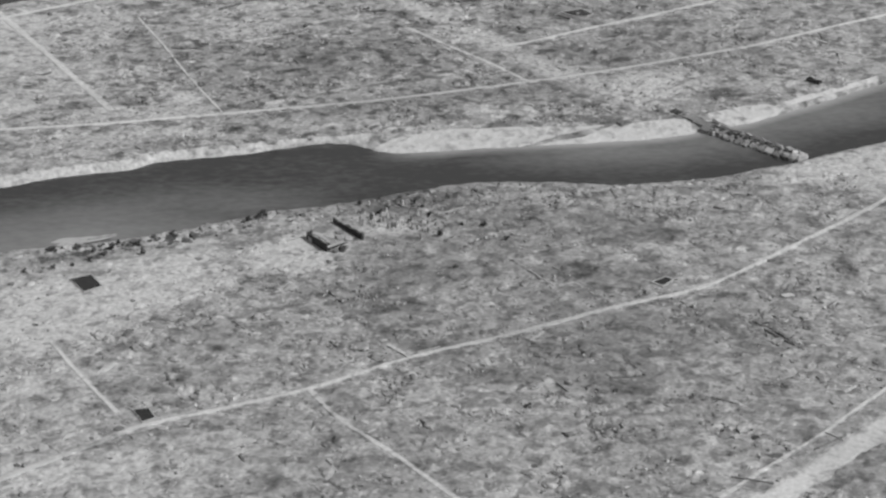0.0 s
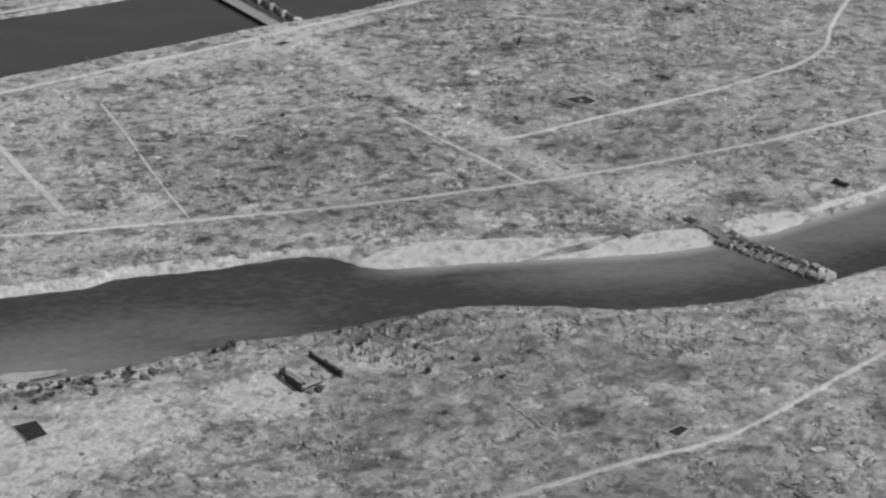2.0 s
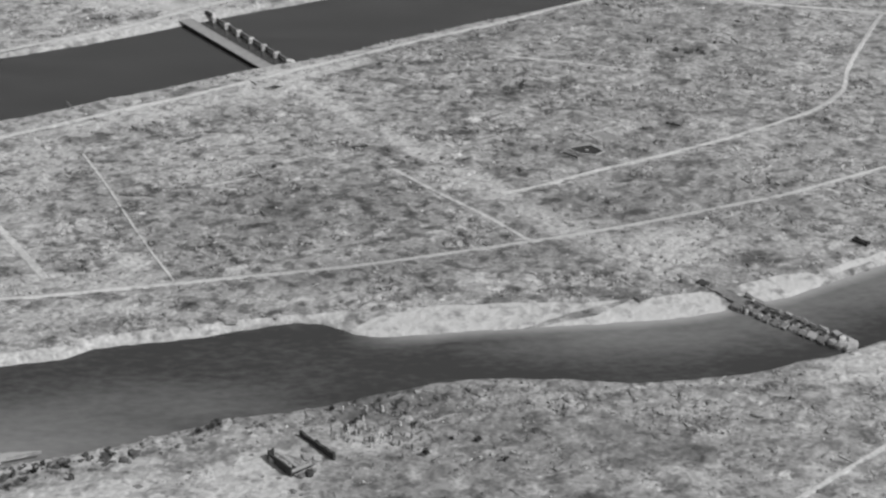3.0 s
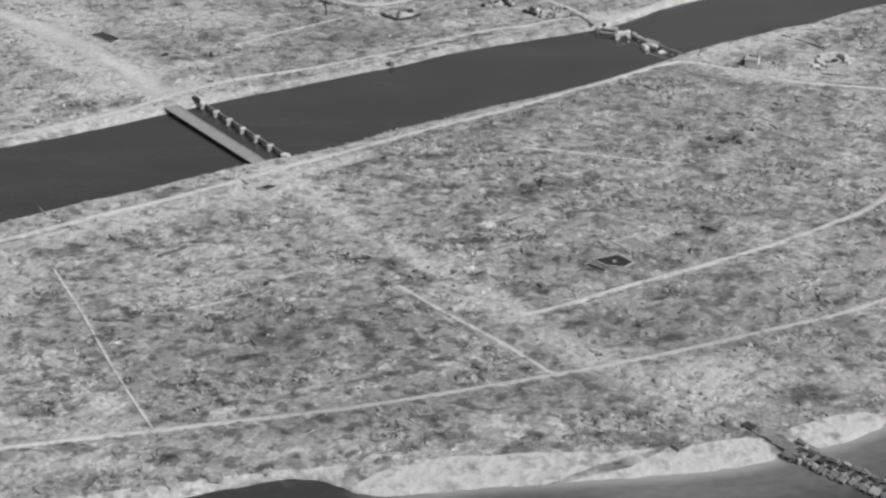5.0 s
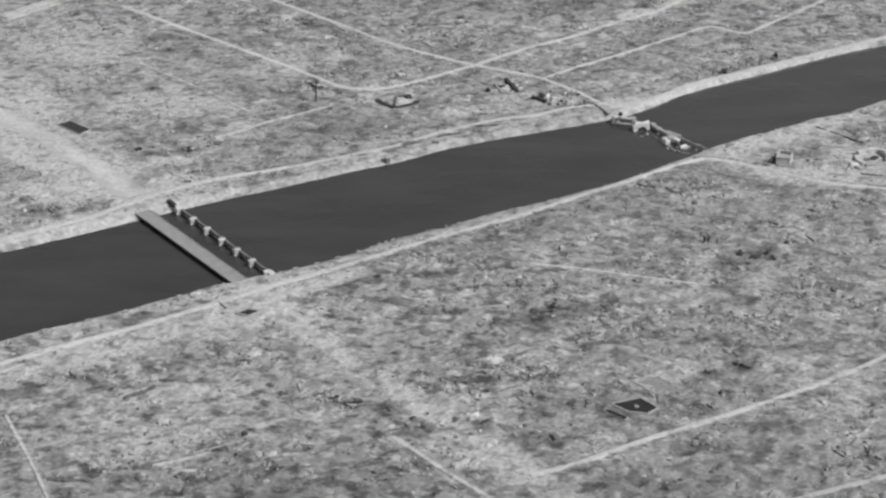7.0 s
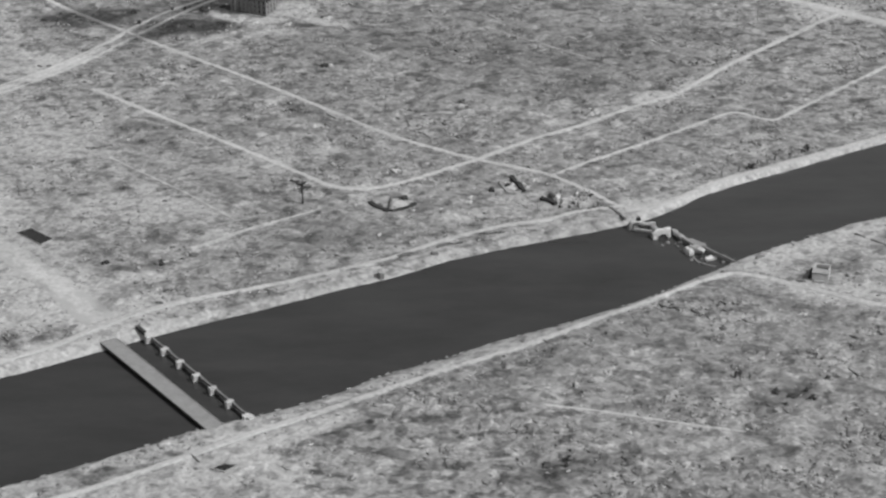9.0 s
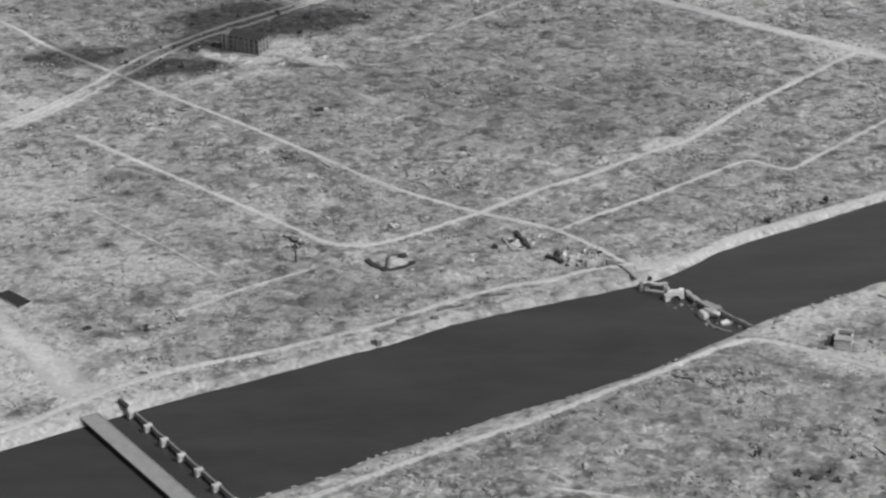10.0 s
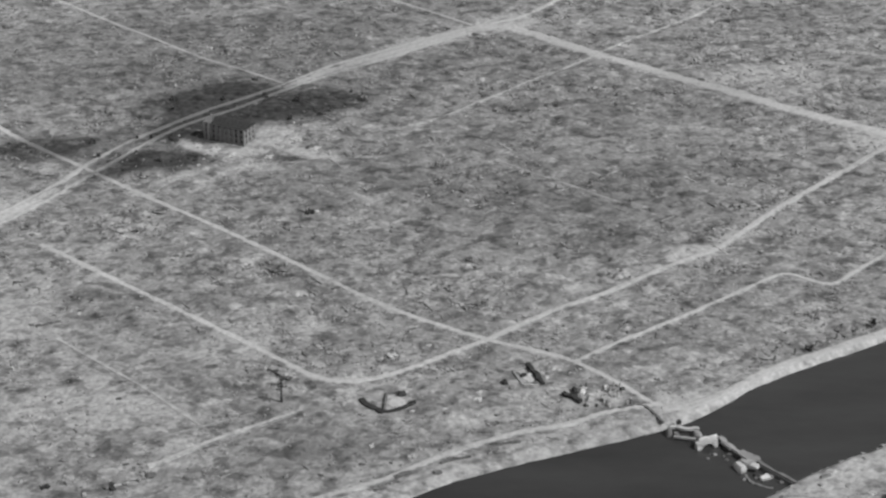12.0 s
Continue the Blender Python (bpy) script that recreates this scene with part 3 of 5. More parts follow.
# level places for buildings and reservoirs (x, y, radius)
PADS = [(-31, 558, 12), (110, 890, 8), (138.5, 891, 8), (-16.5, 938, 10), (20, 950, 7), (33, 939, 6), (14, 947.5, 4), (127.5, 674, 5), (-70.6, 1104.6, 12), (-100, 528.5, 8), (-75.5, 459, 5), (62.5, 530.5, 5),
        (49, 738, 9), (-122.8, 915, 8), (-54.5, 788.3, 5), (-91, 852.5, 6), (-57, 805, 6), (-51, 814, 4), (86, 898, 5), (118, 615, 5)]


def pad_gap(x, y):
    best = np.full(x.shape, 60.0)
    for px, py, pr in PADS:
        best = np.minimum(best, np.hypot(x - px, y - py) - pr)
    return best


# ---- ground: one sheet, with both river beds cut into it ----
def build_ground():
    fine = np.arange(-216, 216.1, 1.25)
    out = np.array([240, 290, 370, 520, 800, 1300, 2500.0])
    xs = np.concatenate([-out[::-1], fine, out])
    xc = np.clip(xs, -400, 400)
    jag = lambda s, a: vnoise(xc, xc * 0 + s, 2.6, s) * a + vnoise(xc, xc * 0 + s, 9, s + 1) * a * 1.4
    na, wa, ta = near_a(xc) + jag(3, 0.45), water_a(xc) + jag(5, 0.4), top_a(xc) + jag(7, 0.5)
    ta = np.maximum(ta, wa + 1.5)
    nb, wb, tb = near_b(xc) + jag(9, 0.4), water_b(xc) + jag(11, 0.25), top_b(xc) + jag(13, 0.5)
    sb = slope_b(xc) + jag(15, 0.25)
    rows = []  # y, z, land, bank for each row of points

    def between(y0, y1, z0, z1, count, land, bank=0.0, power=1.0, last=False):
        for i in range(count + (1 if last else 0)):
            s = i / count
            rows.append((y0 + (y1 - y0) * s, np.full(xs.shape, z0 + (z1 - z0) * s ** power), min(s, 1 - s) * land, np.full(xs.shape, bank)))

    c = np.zeros(xs.shape)
    between(c - 2500, c + 392, 0, 0, 8, 0)
    between(c + 392, na, 0, 0, 130, 400)
    between(na, na + 1.3, 0, LEVEL_A - 0.5, 2, 0, 0.5)
    between(na + 1.3, wa - 2, LEVEL_A - 0.5, LEVEL_A - 1.2, 4, 0)
    between(wa - 2, wa, LEVEL_A - 1.2, LEVEL_A, 2, 0)
    between(wa, ta, LEVEL_A, 0, 16, 0, 1.0, 0.6)
    between(ta, nb, 0, 0, 118, 400)
    between(nb, nb + sb, 0, LEVEL_B, 5, 0, 0.72, 1.3)
    between(nb + sb, nb + sb + 1.2, LEVEL_B, LEVEL_B - 0.5, 1, 0, 0.4)
    between(nb + sb + 1.2, wb - 1.5, LEVEL_B - 0.5, LEVEL_B - 1.5, 4, 0)
    between(wb - 1.5, wb, LEVEL_B - 1.5, LEVEL_B, 2, 0)
    between(wb, tb, LEVEL_B, 0, 4, 0, 0.62)
    between(tb, c + 1300, 0, 0, 240, 400)
    between(c + 1300, c + 4600, 0, 0, 9, 0, last=True)
    x = np.tile(xs, len(rows))
    y = np.concatenate([r[0] for r in rows])
    z = np.concatenate([r[1] for r in rows])
    land = np.concatenate([np.clip(np.full(xs.shape, r[2]) / 8, 0, 1) for r in rows])
    bank = np.concatenate([r[3] for r in rows])
    gap = road_gap(x, y)
    pale = np.maximum(pale_at(x, y), np.clip(0.4 - gap * 0.2, 0, 0.4))
    rivers = np.clip(0.75 - 0.09 * np.minimum(np.abs(y - nb_of(x)), np.abs(y - tb_of(x)) * (1.4 + 1.4 * (x > 62))), 0, 0.75) * (land > 0)
    dull = 0.85 - 0.75 * (bank == 1.0) * np.clip((x + 24) / 10, 0, 1)
    pale = np.maximum(np.maximum(pale, bank * dull), rivers)
    flat = np.clip((gap - 0.4) / 3, 0, 1) * land * np.clip(pad_gap(x, y) / 3, 0, 1) * (1 - 0.75 * np.clip(pale, 0, 1))
    rough = 0.55 * vnoise(x, y, 4.1, 21) + 0.45 * np.abs(vnoise(x, y, 2.6, 22)) + 0.5 * vnoise(x, y, 13, 23)
    z = z + flat * rough * 0.85 + bank * vnoise(x, y, 2.2, 25) * 0.06 * (z > -1.9)
    n, m = len(xs), len(rows)
    idx = np.arange(n * m).reshape(m, n)
    faces = np.stack([idx[:-1, :-1], idx[:-1, 1:], idx[1:, 1:], idx[1:, :-1]], -1).reshape(-1, 4)
    me = mesh_from("ground", np.column_stack([x, y, z]).tolist(), faces.tolist(), GROUND, True)
    float_attr(me, "pale", np.clip(pale, 0, 1))
    float_attr(me, "burnt", dark_at(x, y))
    float_attr(me, "coarse", coarse_at(x, y))
    float_attr(me, "sand", in_outlines(x, y, SANDBARS, 0.6) * (bank == 1.0))
    return tagged(new("ground", me), "grey rubble-strewn burnt-out city ground with dusty pale patches", "ground", kind="structure")


nb_of = lambda x: near_b(np.clip(x, -400, 400))
tb_of = lambda x: top_b(np.clip(x, -400, 400))
build_ground()


def build_water(name, near, far, level, material, silt, label):
    xs = np.concatenate([[-2500, -900, -430], np.arange(-260, 261, 4.0), [430, 900, 2500]])
    xc = np.clip(xs, -400, 400)
    y0, y1 = near(xc) - 0.4, far(xc) + 1.2
    k = 14
    v = np.linspace(0, 1, k)
    x = np.tile(xs, k)
    y = np.concatenate([y0 + (y1 - y0) * s for s in v])
    vv = np.repeat(v, len(xs))
    idx = np.arange(len(x)).reshape(k, -1)
    faces = np.stack([idx[:-1, :-1], idx[:-1, 1:], idx[1:, 1:], idx[1:, :-1]], -1).reshape(-1, 4)
    me = mesh_from(name, np.column_stack([x, y, np.full(x.shape, level)]).tolist(), faces.tolist(), material, True)
    float_attr(me, "silt", silt(x, vv))
    return tagged(new(name, me), label, "river", kind="structure")


def silt_a(x, v):
    left = np.clip((-x - 20) / 85, 0, 1) * np.clip(1.25 - v * 1.5, 0, 1) * 0.5
    right = np.clip((x - 2) / 40, 0, 1) * np.clip((v - 0.2) * 0.65, 0, 0.34)
    edge = np.clip((v - 0.74) * 4.2, 0, 1.0) ** 1.3 * np.clip((x + 25) / 25, 0, 1)
    return np.maximum(np.maximum(left, right), edge)


build_water("water_near_river", near_a, water_a, LEVEL_A, WATER_A, silt_a, "dark smooth river water with paler silty shallows")
build_water("water_far_river", near_b, water_b, LEVEL_B, WATER_B, lambda x, v: 0.32 + 0.3 * np.clip((x - 45) / 50, 0, 1), "dark smooth deep river water between embankments")


# ---- roads ----
WORN = {"avenue verge": 0.34, "old lane": 0.74, "garden lane": 0.28, "north avenue": 0.2, "thin lane": 0.42, "cross street": 0.24, "lane": 0.25, "avenue lane": 0.26, "upper street": 0.28, "upper lane": 0.2, "double avenue side": 0.3, "avenue middle": 0.3, "faint lane": 0.42, "riverside town road": 0.1, "branch street": 0.26, "side street": 0.2, "stepped lane": 0.12}


def build_road(label, line, width, seed):
    verts, faces, edge = [], [], []
    worn = WORN.get(label, 0.0)
    rng = np.random.RandomState(seed)
    for i, p in enumerate(line):
        d = line[min(i + 1, len(line) - 1)] - line[max(i - 1, 0)]
        d = d / (np.linalg.norm(d) + 1e-9)
        side = np.array([-d[1], d[0]])
        for u in (-0.66, -0.4, -0.15, 0.15, 0.4, 0.66):
            w = width * u * (1 + rng.uniform(-0.2, 0.2) * (abs(u) > 0.3))
            q = p + side * w
            verts.append((q[0], q[1], 0.15 - 0.2 * (abs(u) > 0.5) + 0.004 * (seed % 17)))
            edge.append(1.1 * min(1.0, abs(u) / 0.66) ** 1.5 + worn)
    for i in range(len(line) - 1):
        for j in range(5):
            a = i * 6 + j
            faces.append((a, a + 1, a + 7, a + 6))
    me = mesh_from("road", verts, faces, ROAD)
    v = np.array(verts)
    float_attr(me, "burnt", dark_at(v[:, 0], v[:, 1]))
    float_attr(me, "edge", edge)
    float_attr(me, "coarse", coarse_at(v[:, 0], v[:, 1]))
    float_attr(me, "pale", np.clip(pale_at(v[:, 0], v[:, 1]), 0, 1))
    return tagged(new("road", me), "pale dusty " + label + " cleared through rubble", "road", kind="structure")


for n_road, ((label, _, _), (line, width)) in enumerate(zip(ROADS, road_lines)):
    build_road(label, line, width, n_road)

# ---- bridges ----
GRID = math.degrees(math.atan2(0.60, 0.80))  # the town's street grid


def along(a, b, z=0.0):
    """A pose at a whose x axis runs to b, and the distance."""
    d = Vector(b) - Vector(a)
    return pose(a[0], a[1], z, 0, 0, math.degrees(math.atan2(d.y, d.x))), d.length


def road_bridge():
    m, n = along((-91.4, 852.2), (-57.2, 806.4), -0.62)
    ob = thing("road_bridge", m, "long flat grey concrete road bridge, intact over dark river", "bridge")
    rng = random.Random(4)
    k = 14
    for i in range(k):
        boxed("deck_slab", (n * i / k + 0.02, n * (i + 1) / k - 0.02, -2.6, 2.35, 0.1, 0.42 + rng.uniform(-0.01, 0.01)), DECK, ob)
    for y in (-2.5, 2.25):
        boxed("kerb", (0, n, y - 0.1, y + 0.1, 0.43, 0.54), DECK, ob, bevel=0.03)
        # near-black girder: the shade along the bridge side, put into its colour
        boxed("girder", (1, n - 1, y * 1.04 - 0.1, y * 1.04 + 0.1, -0.1, 0.36), DARK, ob, "side girder with its shaded face put into the colour")
        for i in range(13):
            x = 2 + (n - 4) * i / 12
            boxed("rail_post", (x - 0.12, x + 0.12, y - 0.1, y + 0.1, 0.5, 0.62 + rng.uniform(0, 0.2)), DECK, ob)
    for i in range(6):
        x = 5 + (n - 10) * i / 5
        bm = bmesh.new()
        prism(bm, [(x - 0.7, -4.2), (x + 0.7, -4.2), (x + 0.45, -0.2), (x - 0.45, -0.2)], -1.9, 1.8)
        part("pier", bm, CONCRETE, ob)
    for x0, s in ((0.0, -1), (n, 1)):
        bm = bmesh.new()
        x1 = x0 + s * 3.5
        prism(bm, [(x0, -0.4), (x0, 0.41), (x1, 0.1), (x1, -0.4)], -2.6, 2.35)
        part("approach_ramp", bm, DECK, ob, "dusty grey ramp")
    for x in (-0.8, n - 1.0):
        boxed("abutment", (x, x + 1.8, -2.7, 2.6, -3.4, 0.09), CONCRETE, ob, rough=0.03)
    return ob


def arch_bridge():
    """Bare piers and arch ribs of a bridge that lost its deck."""
    m, n = along((-80.8, 853.6), (-50.6, 812.4), 0.0)
    ob = thing("arch_bridge", m, "ruined bridge of pale stone piers and thin arch ribs, deck gone", "bridge")
    rng = random.Random(8)
    k = 6
    span = n / k
    for i in range(k + 1):
        x = span * i
        bm = bmesh.new()
        top = 0.55 + rng.uniform(-0.1, 0.15)
        prism(bm, [(x - 0.45, -4.2), (x + 0.45, -4.2), (x + 0.45, -1.0), (x + 0.7, top), (x - 0.6, top), (x - 0.45, -1.0)], -1.2, 0.9)
        for v in bm.verts:
            v.co += Vector((rng.uniform(-0.1, 0.1), rng.uniform(-0.1, 0.1), rng.uniform(-0.08, 0.08)))
        pier = part("pier", bm, PALE, ob, "pale stone pier with a spreading head")
        boxed("pier_cap", (x - 0.55, x + 0.6, -1.1, 0.9, top, top + 0.18), PALE, pier, rough=0.16)
    # dark ribs: the unlit side of the arches is put into their colour
    for i in range(k):
        bm = bmesh.new()
        pts_up, pts_lo = [], []
        for j in range(13):
            s = j / 12
            x = span * (i + s)
            pts_up.append((x, 0.1 + 0.35 * abs(2 * s - 1) ** 2 + rng.uniform(-0.07, 0.07)))
            pts_lo.append((x, -1.9 + 1.4 * (1 - abs(2 * s - 1) ** 2.4)))
        prism(bm, pts_lo + pts_up[::-1], 0.35, 0.95)
        part("arch_rib", bm, BRICK, ob, "masonry arch with broken top, shaded side put into its dark colour")
    for x, w in ((-1.8, 1.5), (n + 0.2, 1.6)):
        boxed("abutment", (x, x + w, -0.6, 1.1, -3.0, 0.6), PALE, ob, rough=0.2)
    boxed("stump", (-6.5, -2.4, -0.5, 0.4, -0.3, 0.9), DARK, ob, "dark broken wall stub", rough=0.25)
    return ob


def band(bm, points, width, z0, z1, rng, jag=0.2, step=1.0):
    """An uneven strip of masonry along a line in plan."""
    line = spline(points, step)
    rings = []
    for i, p in enumerate(line):
        d = line[min(i + 1, len(line) - 1)] - line[max(i - 1, 0)]
        d = d / (np.linalg.norm(d) + 1e-9)
        side = np.array([-d[1], d[0]])
        a, b = (p + side * s * width * 0.5 * (1 + rng.uniform(-jag, jag)) for s in (-1, 1))
        top = z1 + rng.uniform(-jag, jag) * 0.9 * (z1 - max(z0, -0.2))
        rings.append([bm.verts.new((a[0], a[1], z0)), bm.verts.new((b[0], b[1], z0)), bm.verts.new((b[0], b[1], top)), bm.verts.new((a[0], a[1], top))])
    for p, q in zip(rings, rings[1:]):
        for k in range(4):
            bm.faces.new((p[k], p[(k + 1) % 4], q[(k + 1) % 4], q[k]))
    bm.faces.new(rings[0])
    bm.faces.new(rings[-1][::-1])
    return bm


def lump(bm, x, y, z0, z1, rx, ry, rng, turn=0.0):
    """A broken block: an uneven outline with worn shoulders."""
    rings = []
    jit = [1 + rng.uniform(-0.25, 0.2) for _ in range(9)]
    for s, f in ((1.0, 0.0), (1.02, 0.7), (0.72, 1.0)):
        ring = []
        for k in range(9):
            a = k * math.tau / 9
            u, v = math.cos(a) * rx * s * jit[k], math.sin(a) * ry * s * jit[k]
            c, n = math.cos(turn), math.sin(turn)
            ring.append(bm.verts.new((x + u * c - v * n, y + u * n + v * c, z0 + (z1 - z0) * f + rng.uniform(-0.1, 0.1) * (f > 0))))
        rings.append(ring)
    for p, q in zip(rings, rings[1:]):
        for k in range(9):
            bm.faces.new((p[k], p[(k + 1) % 9], q[(k + 1) % 9], q[k]))
    bm.faces.new(rings[-1])
    bm.faces.new(rings[0][::-1])
    return bm


def broken_bridge():
    ob = thing("broken_bridge", pose(70, 912, 0), "collapsed concrete bridge, thin side girder standing, slabs fallen into river", "bridge")
    rng = random.Random(15)

    def strip(name, points, width, z0, z1, material, label="", jag=0.2):
        part(name, band(bmesh.new(), points, width, z0, z1, rng, jag), material, ob, label)

    def block(name, x, y, z0, z1, rx, ry, material, label="", turn=0.0):
        part(name, lump(bmesh.new(), x, y, z0, z1, rx, ry, rng, turn), material, ob, label)

    # what is left of the deck beams at the far bank
    strip("beam", [(-12.6, 12.9), (-9, 12.0), (-5.4, 11.6)], 0.9, -0.5, 0.1, PALE, jag=0.6)
    strip("beam", [(-12.3, 8.6), (-9.5, 7.8), (-6.8, 7.2)], 0.8, -0.7, -0.2, CONCRETE, jag=0.5)
    block("fragment", -6.0, 10.2, -2.2, -0.1, 1.0, 1.5, CONCRETE, turn=0.3)
    block("fragment", -11.4, 10.2, -2.2, -0.5, 0.8, 1.3, BRICK)
    block("abutment", -13.2, 11.0, -2.6, 0.3, 0.8, 1.4, BRICK, "dark broken bridge head")
    block("stump", -10.4, 14.6, -0.5, 0.7, 0.7, 0.5, DARK)
    # the white arch segment that still stands
    bm = bmesh.new()
    outer, inner = [(-0.1, -2.2)], []
    for j in range(11):
        s = j / 10
        outer.append((6.1 * s, -0.1 + 1.15 * math.sin(math.pi * (0.12 + 0.6 * s))))
        inner.append((1.1 + 4.3 * s, -2.2 + 2.3 * math.sin(math.pi * s) ** 0.5))
    outer.append((6.2, -2.2))
    prism(bm, outer + inner[::-1], 0.0, 1.5)
    for v in bm.verts:
        v.co += Vector((rng.uniform(-0.12, 0.12), rng.uniform(-0.15, 0.15), rng.uniform(-0.1, 0.1)))
    bm.transform(pose(-6.7, 3.2, 0, 0, 0, 20) @ Matrix.Diagonal((0.92, 1.0, 0.9, 1)))
    part("arch_segment", bm, PALE, ob, "white broken arch segment")
    strip("spandrel", [(-6.2, 5.2), (-3.6, 6.2), (-1.4, 7.0)], 0.7, 0.2, 0.9, WHITE, jag=0.35)
    # thin remains of the deck between the arch and the second pier
    strip("deck_slab", [(-0.6, 8.0), (0.8, 5.0), (2.0, 2.6), (4.0, 0.4)], 1.0, -0.35, 0.0, CONCRETE, "narrow broken strip of deck", 0.6)
    strip("deck_slab", [(3.6, 0.8), (5.6, -1.2), (8.0, -3.2)], 2.2, -0.4, 0.0, DECK, "wider broken piece of deck", 0.45)
    strip("rail_piece", [(-0.4, 5.6), (1.6, 2.2)], 0.6, -0.6, 0.0, DECK, jag=0.4)
    block("pier", 2.9, -5.4, -2.6, 0.3, 1.2, 1.9, PALE, "pale broken pier stump", 0.4)
    block("pier", 5.2, -4.0, -2.6, 0.1, 2.4, 1.6, CONCRETE, "rounded grey pier stump", -0.5)
    # added dark lump in place of the shadow below the slabs
    block("shade_lump", 6.9, -8.2, -2.2, -1.0, 1.3, 0.9, DARK, "dark lump standing in for shade under the fallen slabs", 0.2)
    boxed("fallen_slab", (-1.1, 1.0, -0.7, 0.6, -0.5, 0.3), PALE, ob, "white broken slab", 0.3, pose(6.4, -6.0, 0.0, 12, 8, -25))
    boxed("fallen_slab", (-1.2, 1.1, -0.7, 0.7, -1.0, 0.2), WHITE, ob, "white broken slab", 0.35, pose(8.6, -10.2, -0.6, 14, -10, 20))
    block("fallen_slab", 10.2, -9.0, -2.0, -0.9, 1.0, 0.8, BRICK, "dark broken slab", 0.6)
    strip("side_girder", [(7.4, -3.4), (9.4, -5.8), (11.7, -8.6), (13.7, -10.8), (15.8, -13.2)], 0.9, -0.3, 0.0, BRICK, "thin surviving side of the deck", 0.55)
    strip("fallen_beam", [(3.9, -8.2), (5.0, -11.0), (7.4, -13.0), (10.2, -13.8)], 0.8, -2.0, -1.15, BRICK, "grey beam sunk in the river", 0.35)
    for x, y in ((-2.6, 1.2), (-0.4, 0.4), (1.2, 1.5), (0.2, -1.2), (-4.5, -0.5), (12.5, -11.5), (6.4, -9.6), (3.4, -10.2)):
        s = rng.uniform(0.3, 0.7)
        block("fragment", x, y, -2.0, -1.1 + rng.uniform(-0.1, 0.3), s, s * 0.7, rng.choice([CONCRETE, BRICK, BRICK]))
    block("abutment", 15.5, -15.6, -3, 0.1, 2.2, 1.6, CONCRETE)
    return ob


def sunken_bridge():
    m, n = along((76.6, 648.8), (114.4, 615.4), 0.0)
    ob = thing("sunken_bridge", m, "wrecked grey bridge with buckled deck slabs and dark gaps", "bridge")
    rng = random.Random(23)
    for x0, x1, w, z, material in ((0.0, 3.0, 2.6, 0.7, DARK), (2.4, 9.5, 2.6, 0.3, SOOTY), (8.8, 16.5, 4.0, -0.3, BRICK), (15.5, 21.5, 4.6, -0.9, BRICK), (20.5, n - 1, 4.0, -1.5, BRICK)):
        part("causeway", band(bmesh.new(), [(x0, 0.3), ((x0 + x1) / 2, 0.2), (x1, 0.0)], w, -2.8, z, rng, 0.22, 0.9), material, ob, "dark rubble causeway under the fallen deck")
    bays, first = 11, 14.0
    pitch = (n - first - 2.0) / bays
    for i in range(bays):
        x0 = first + pitch * i
        drop = -1.0 + 0.5 * max(0.0, 1 - i / 3)
        j = lambda a: rng.uniform(-a, a)
        w, h = rng.uniform(0.8, 1.4), rng.uniform(0.7, 1.1)
        near = pose(x0 + 1.2 + j(0.6), -2.4 + j(0.7), drop - 0.2 + j(0.25), 26 + j(16), j(22), j(32))
        boxed("deck_slab", (-w, w, -h, h, -0.35, 0.25), rng.choice((CONCRETE, DECK, BRICK, BRICK)) if i > 1 else BRICK, ob, rough=0.26, m=near)
        w, h = rng.uniform(0.9, 1.5), rng.uniform(0.8, 1.2)
        far = pose(x0 + 1.6 + j(0.6), 3.6 - 0.1 * i + j(0.6), drop + 0.1 + j(0.25), -12 + j(16), 8 + j(18), j(30))
        boxed("deck_slab", (-w, w, -h, h, -0.35, 0.25), rng.choice((DECK, BRICK, DECK)) if i > 2 else BRICK, ob, rough=0.26, m=far)
        # made-up dark block where a gap between the slabs lies in shade
        boxed("gap_shade", (x0 + 1.9, x0 + 3.1, -0.6 + j(0.4), 1.8 + j(0.4), -2.6, drop + 0.1), DARK, ob, "dark block standing in for a shaded gap in the deck", rough=0.2)
        if i % 2:
            boxed("timber_post", (x0 - 0.25, x0 + 0.25, -3.6, -3.1, -4, drop + j(0.3)), BRICK, ob, rough=0.1)
        for q in range(5):
            x, y = x0 + rng.uniform(0, pitch), rng.uniform(-3.4, 4.6 - 0.1 * i)
            part("fragment", lump(bmesh.new(), x, y, -2.6, drop - 0.15 + j(0.3), rng.uniform(0.4, 1.0), rng.uniform(0.35, 0.7), rng, rng.uniform(0, 3)), rng.choice([DECK, BRICK, CONCRETE, BRICK]), ob)
    for x, y, r, material in ((n - 3.2, 1.2, 1.7, PALE), (n - 1.6, -1.2, 1.8, CONCRETE), (n - 4.2, -1.8, 1.6, DECK), (n - 0.6, 1.6, 1.4, PALE), (n - 2.4, 2.8, 1.2, DECK)):
        part("fallen_slab", lump(bmesh.new(), x, y, -2.6, -0.35 + rng.uniform(-0.2, 0.2), r, r * 0.7, rng, rng.uniform(0, 3)), material, ob)
    part("abutment", lump(bmesh.new(), 0.4, 0.2, -2.0, 0.6, 1.4, 1.8, rng), DARK, ob, "dark burnt timber bridge head")
    part("abutment", lump(bmesh.new(), n + 0.2, 0.4, -3.0, -0.2, 1.5, 2.6, rng), CONCRETE, ob)
    return ob


road_bridge()
arch_bridge()
broken_bridge()
sunken_bridge()


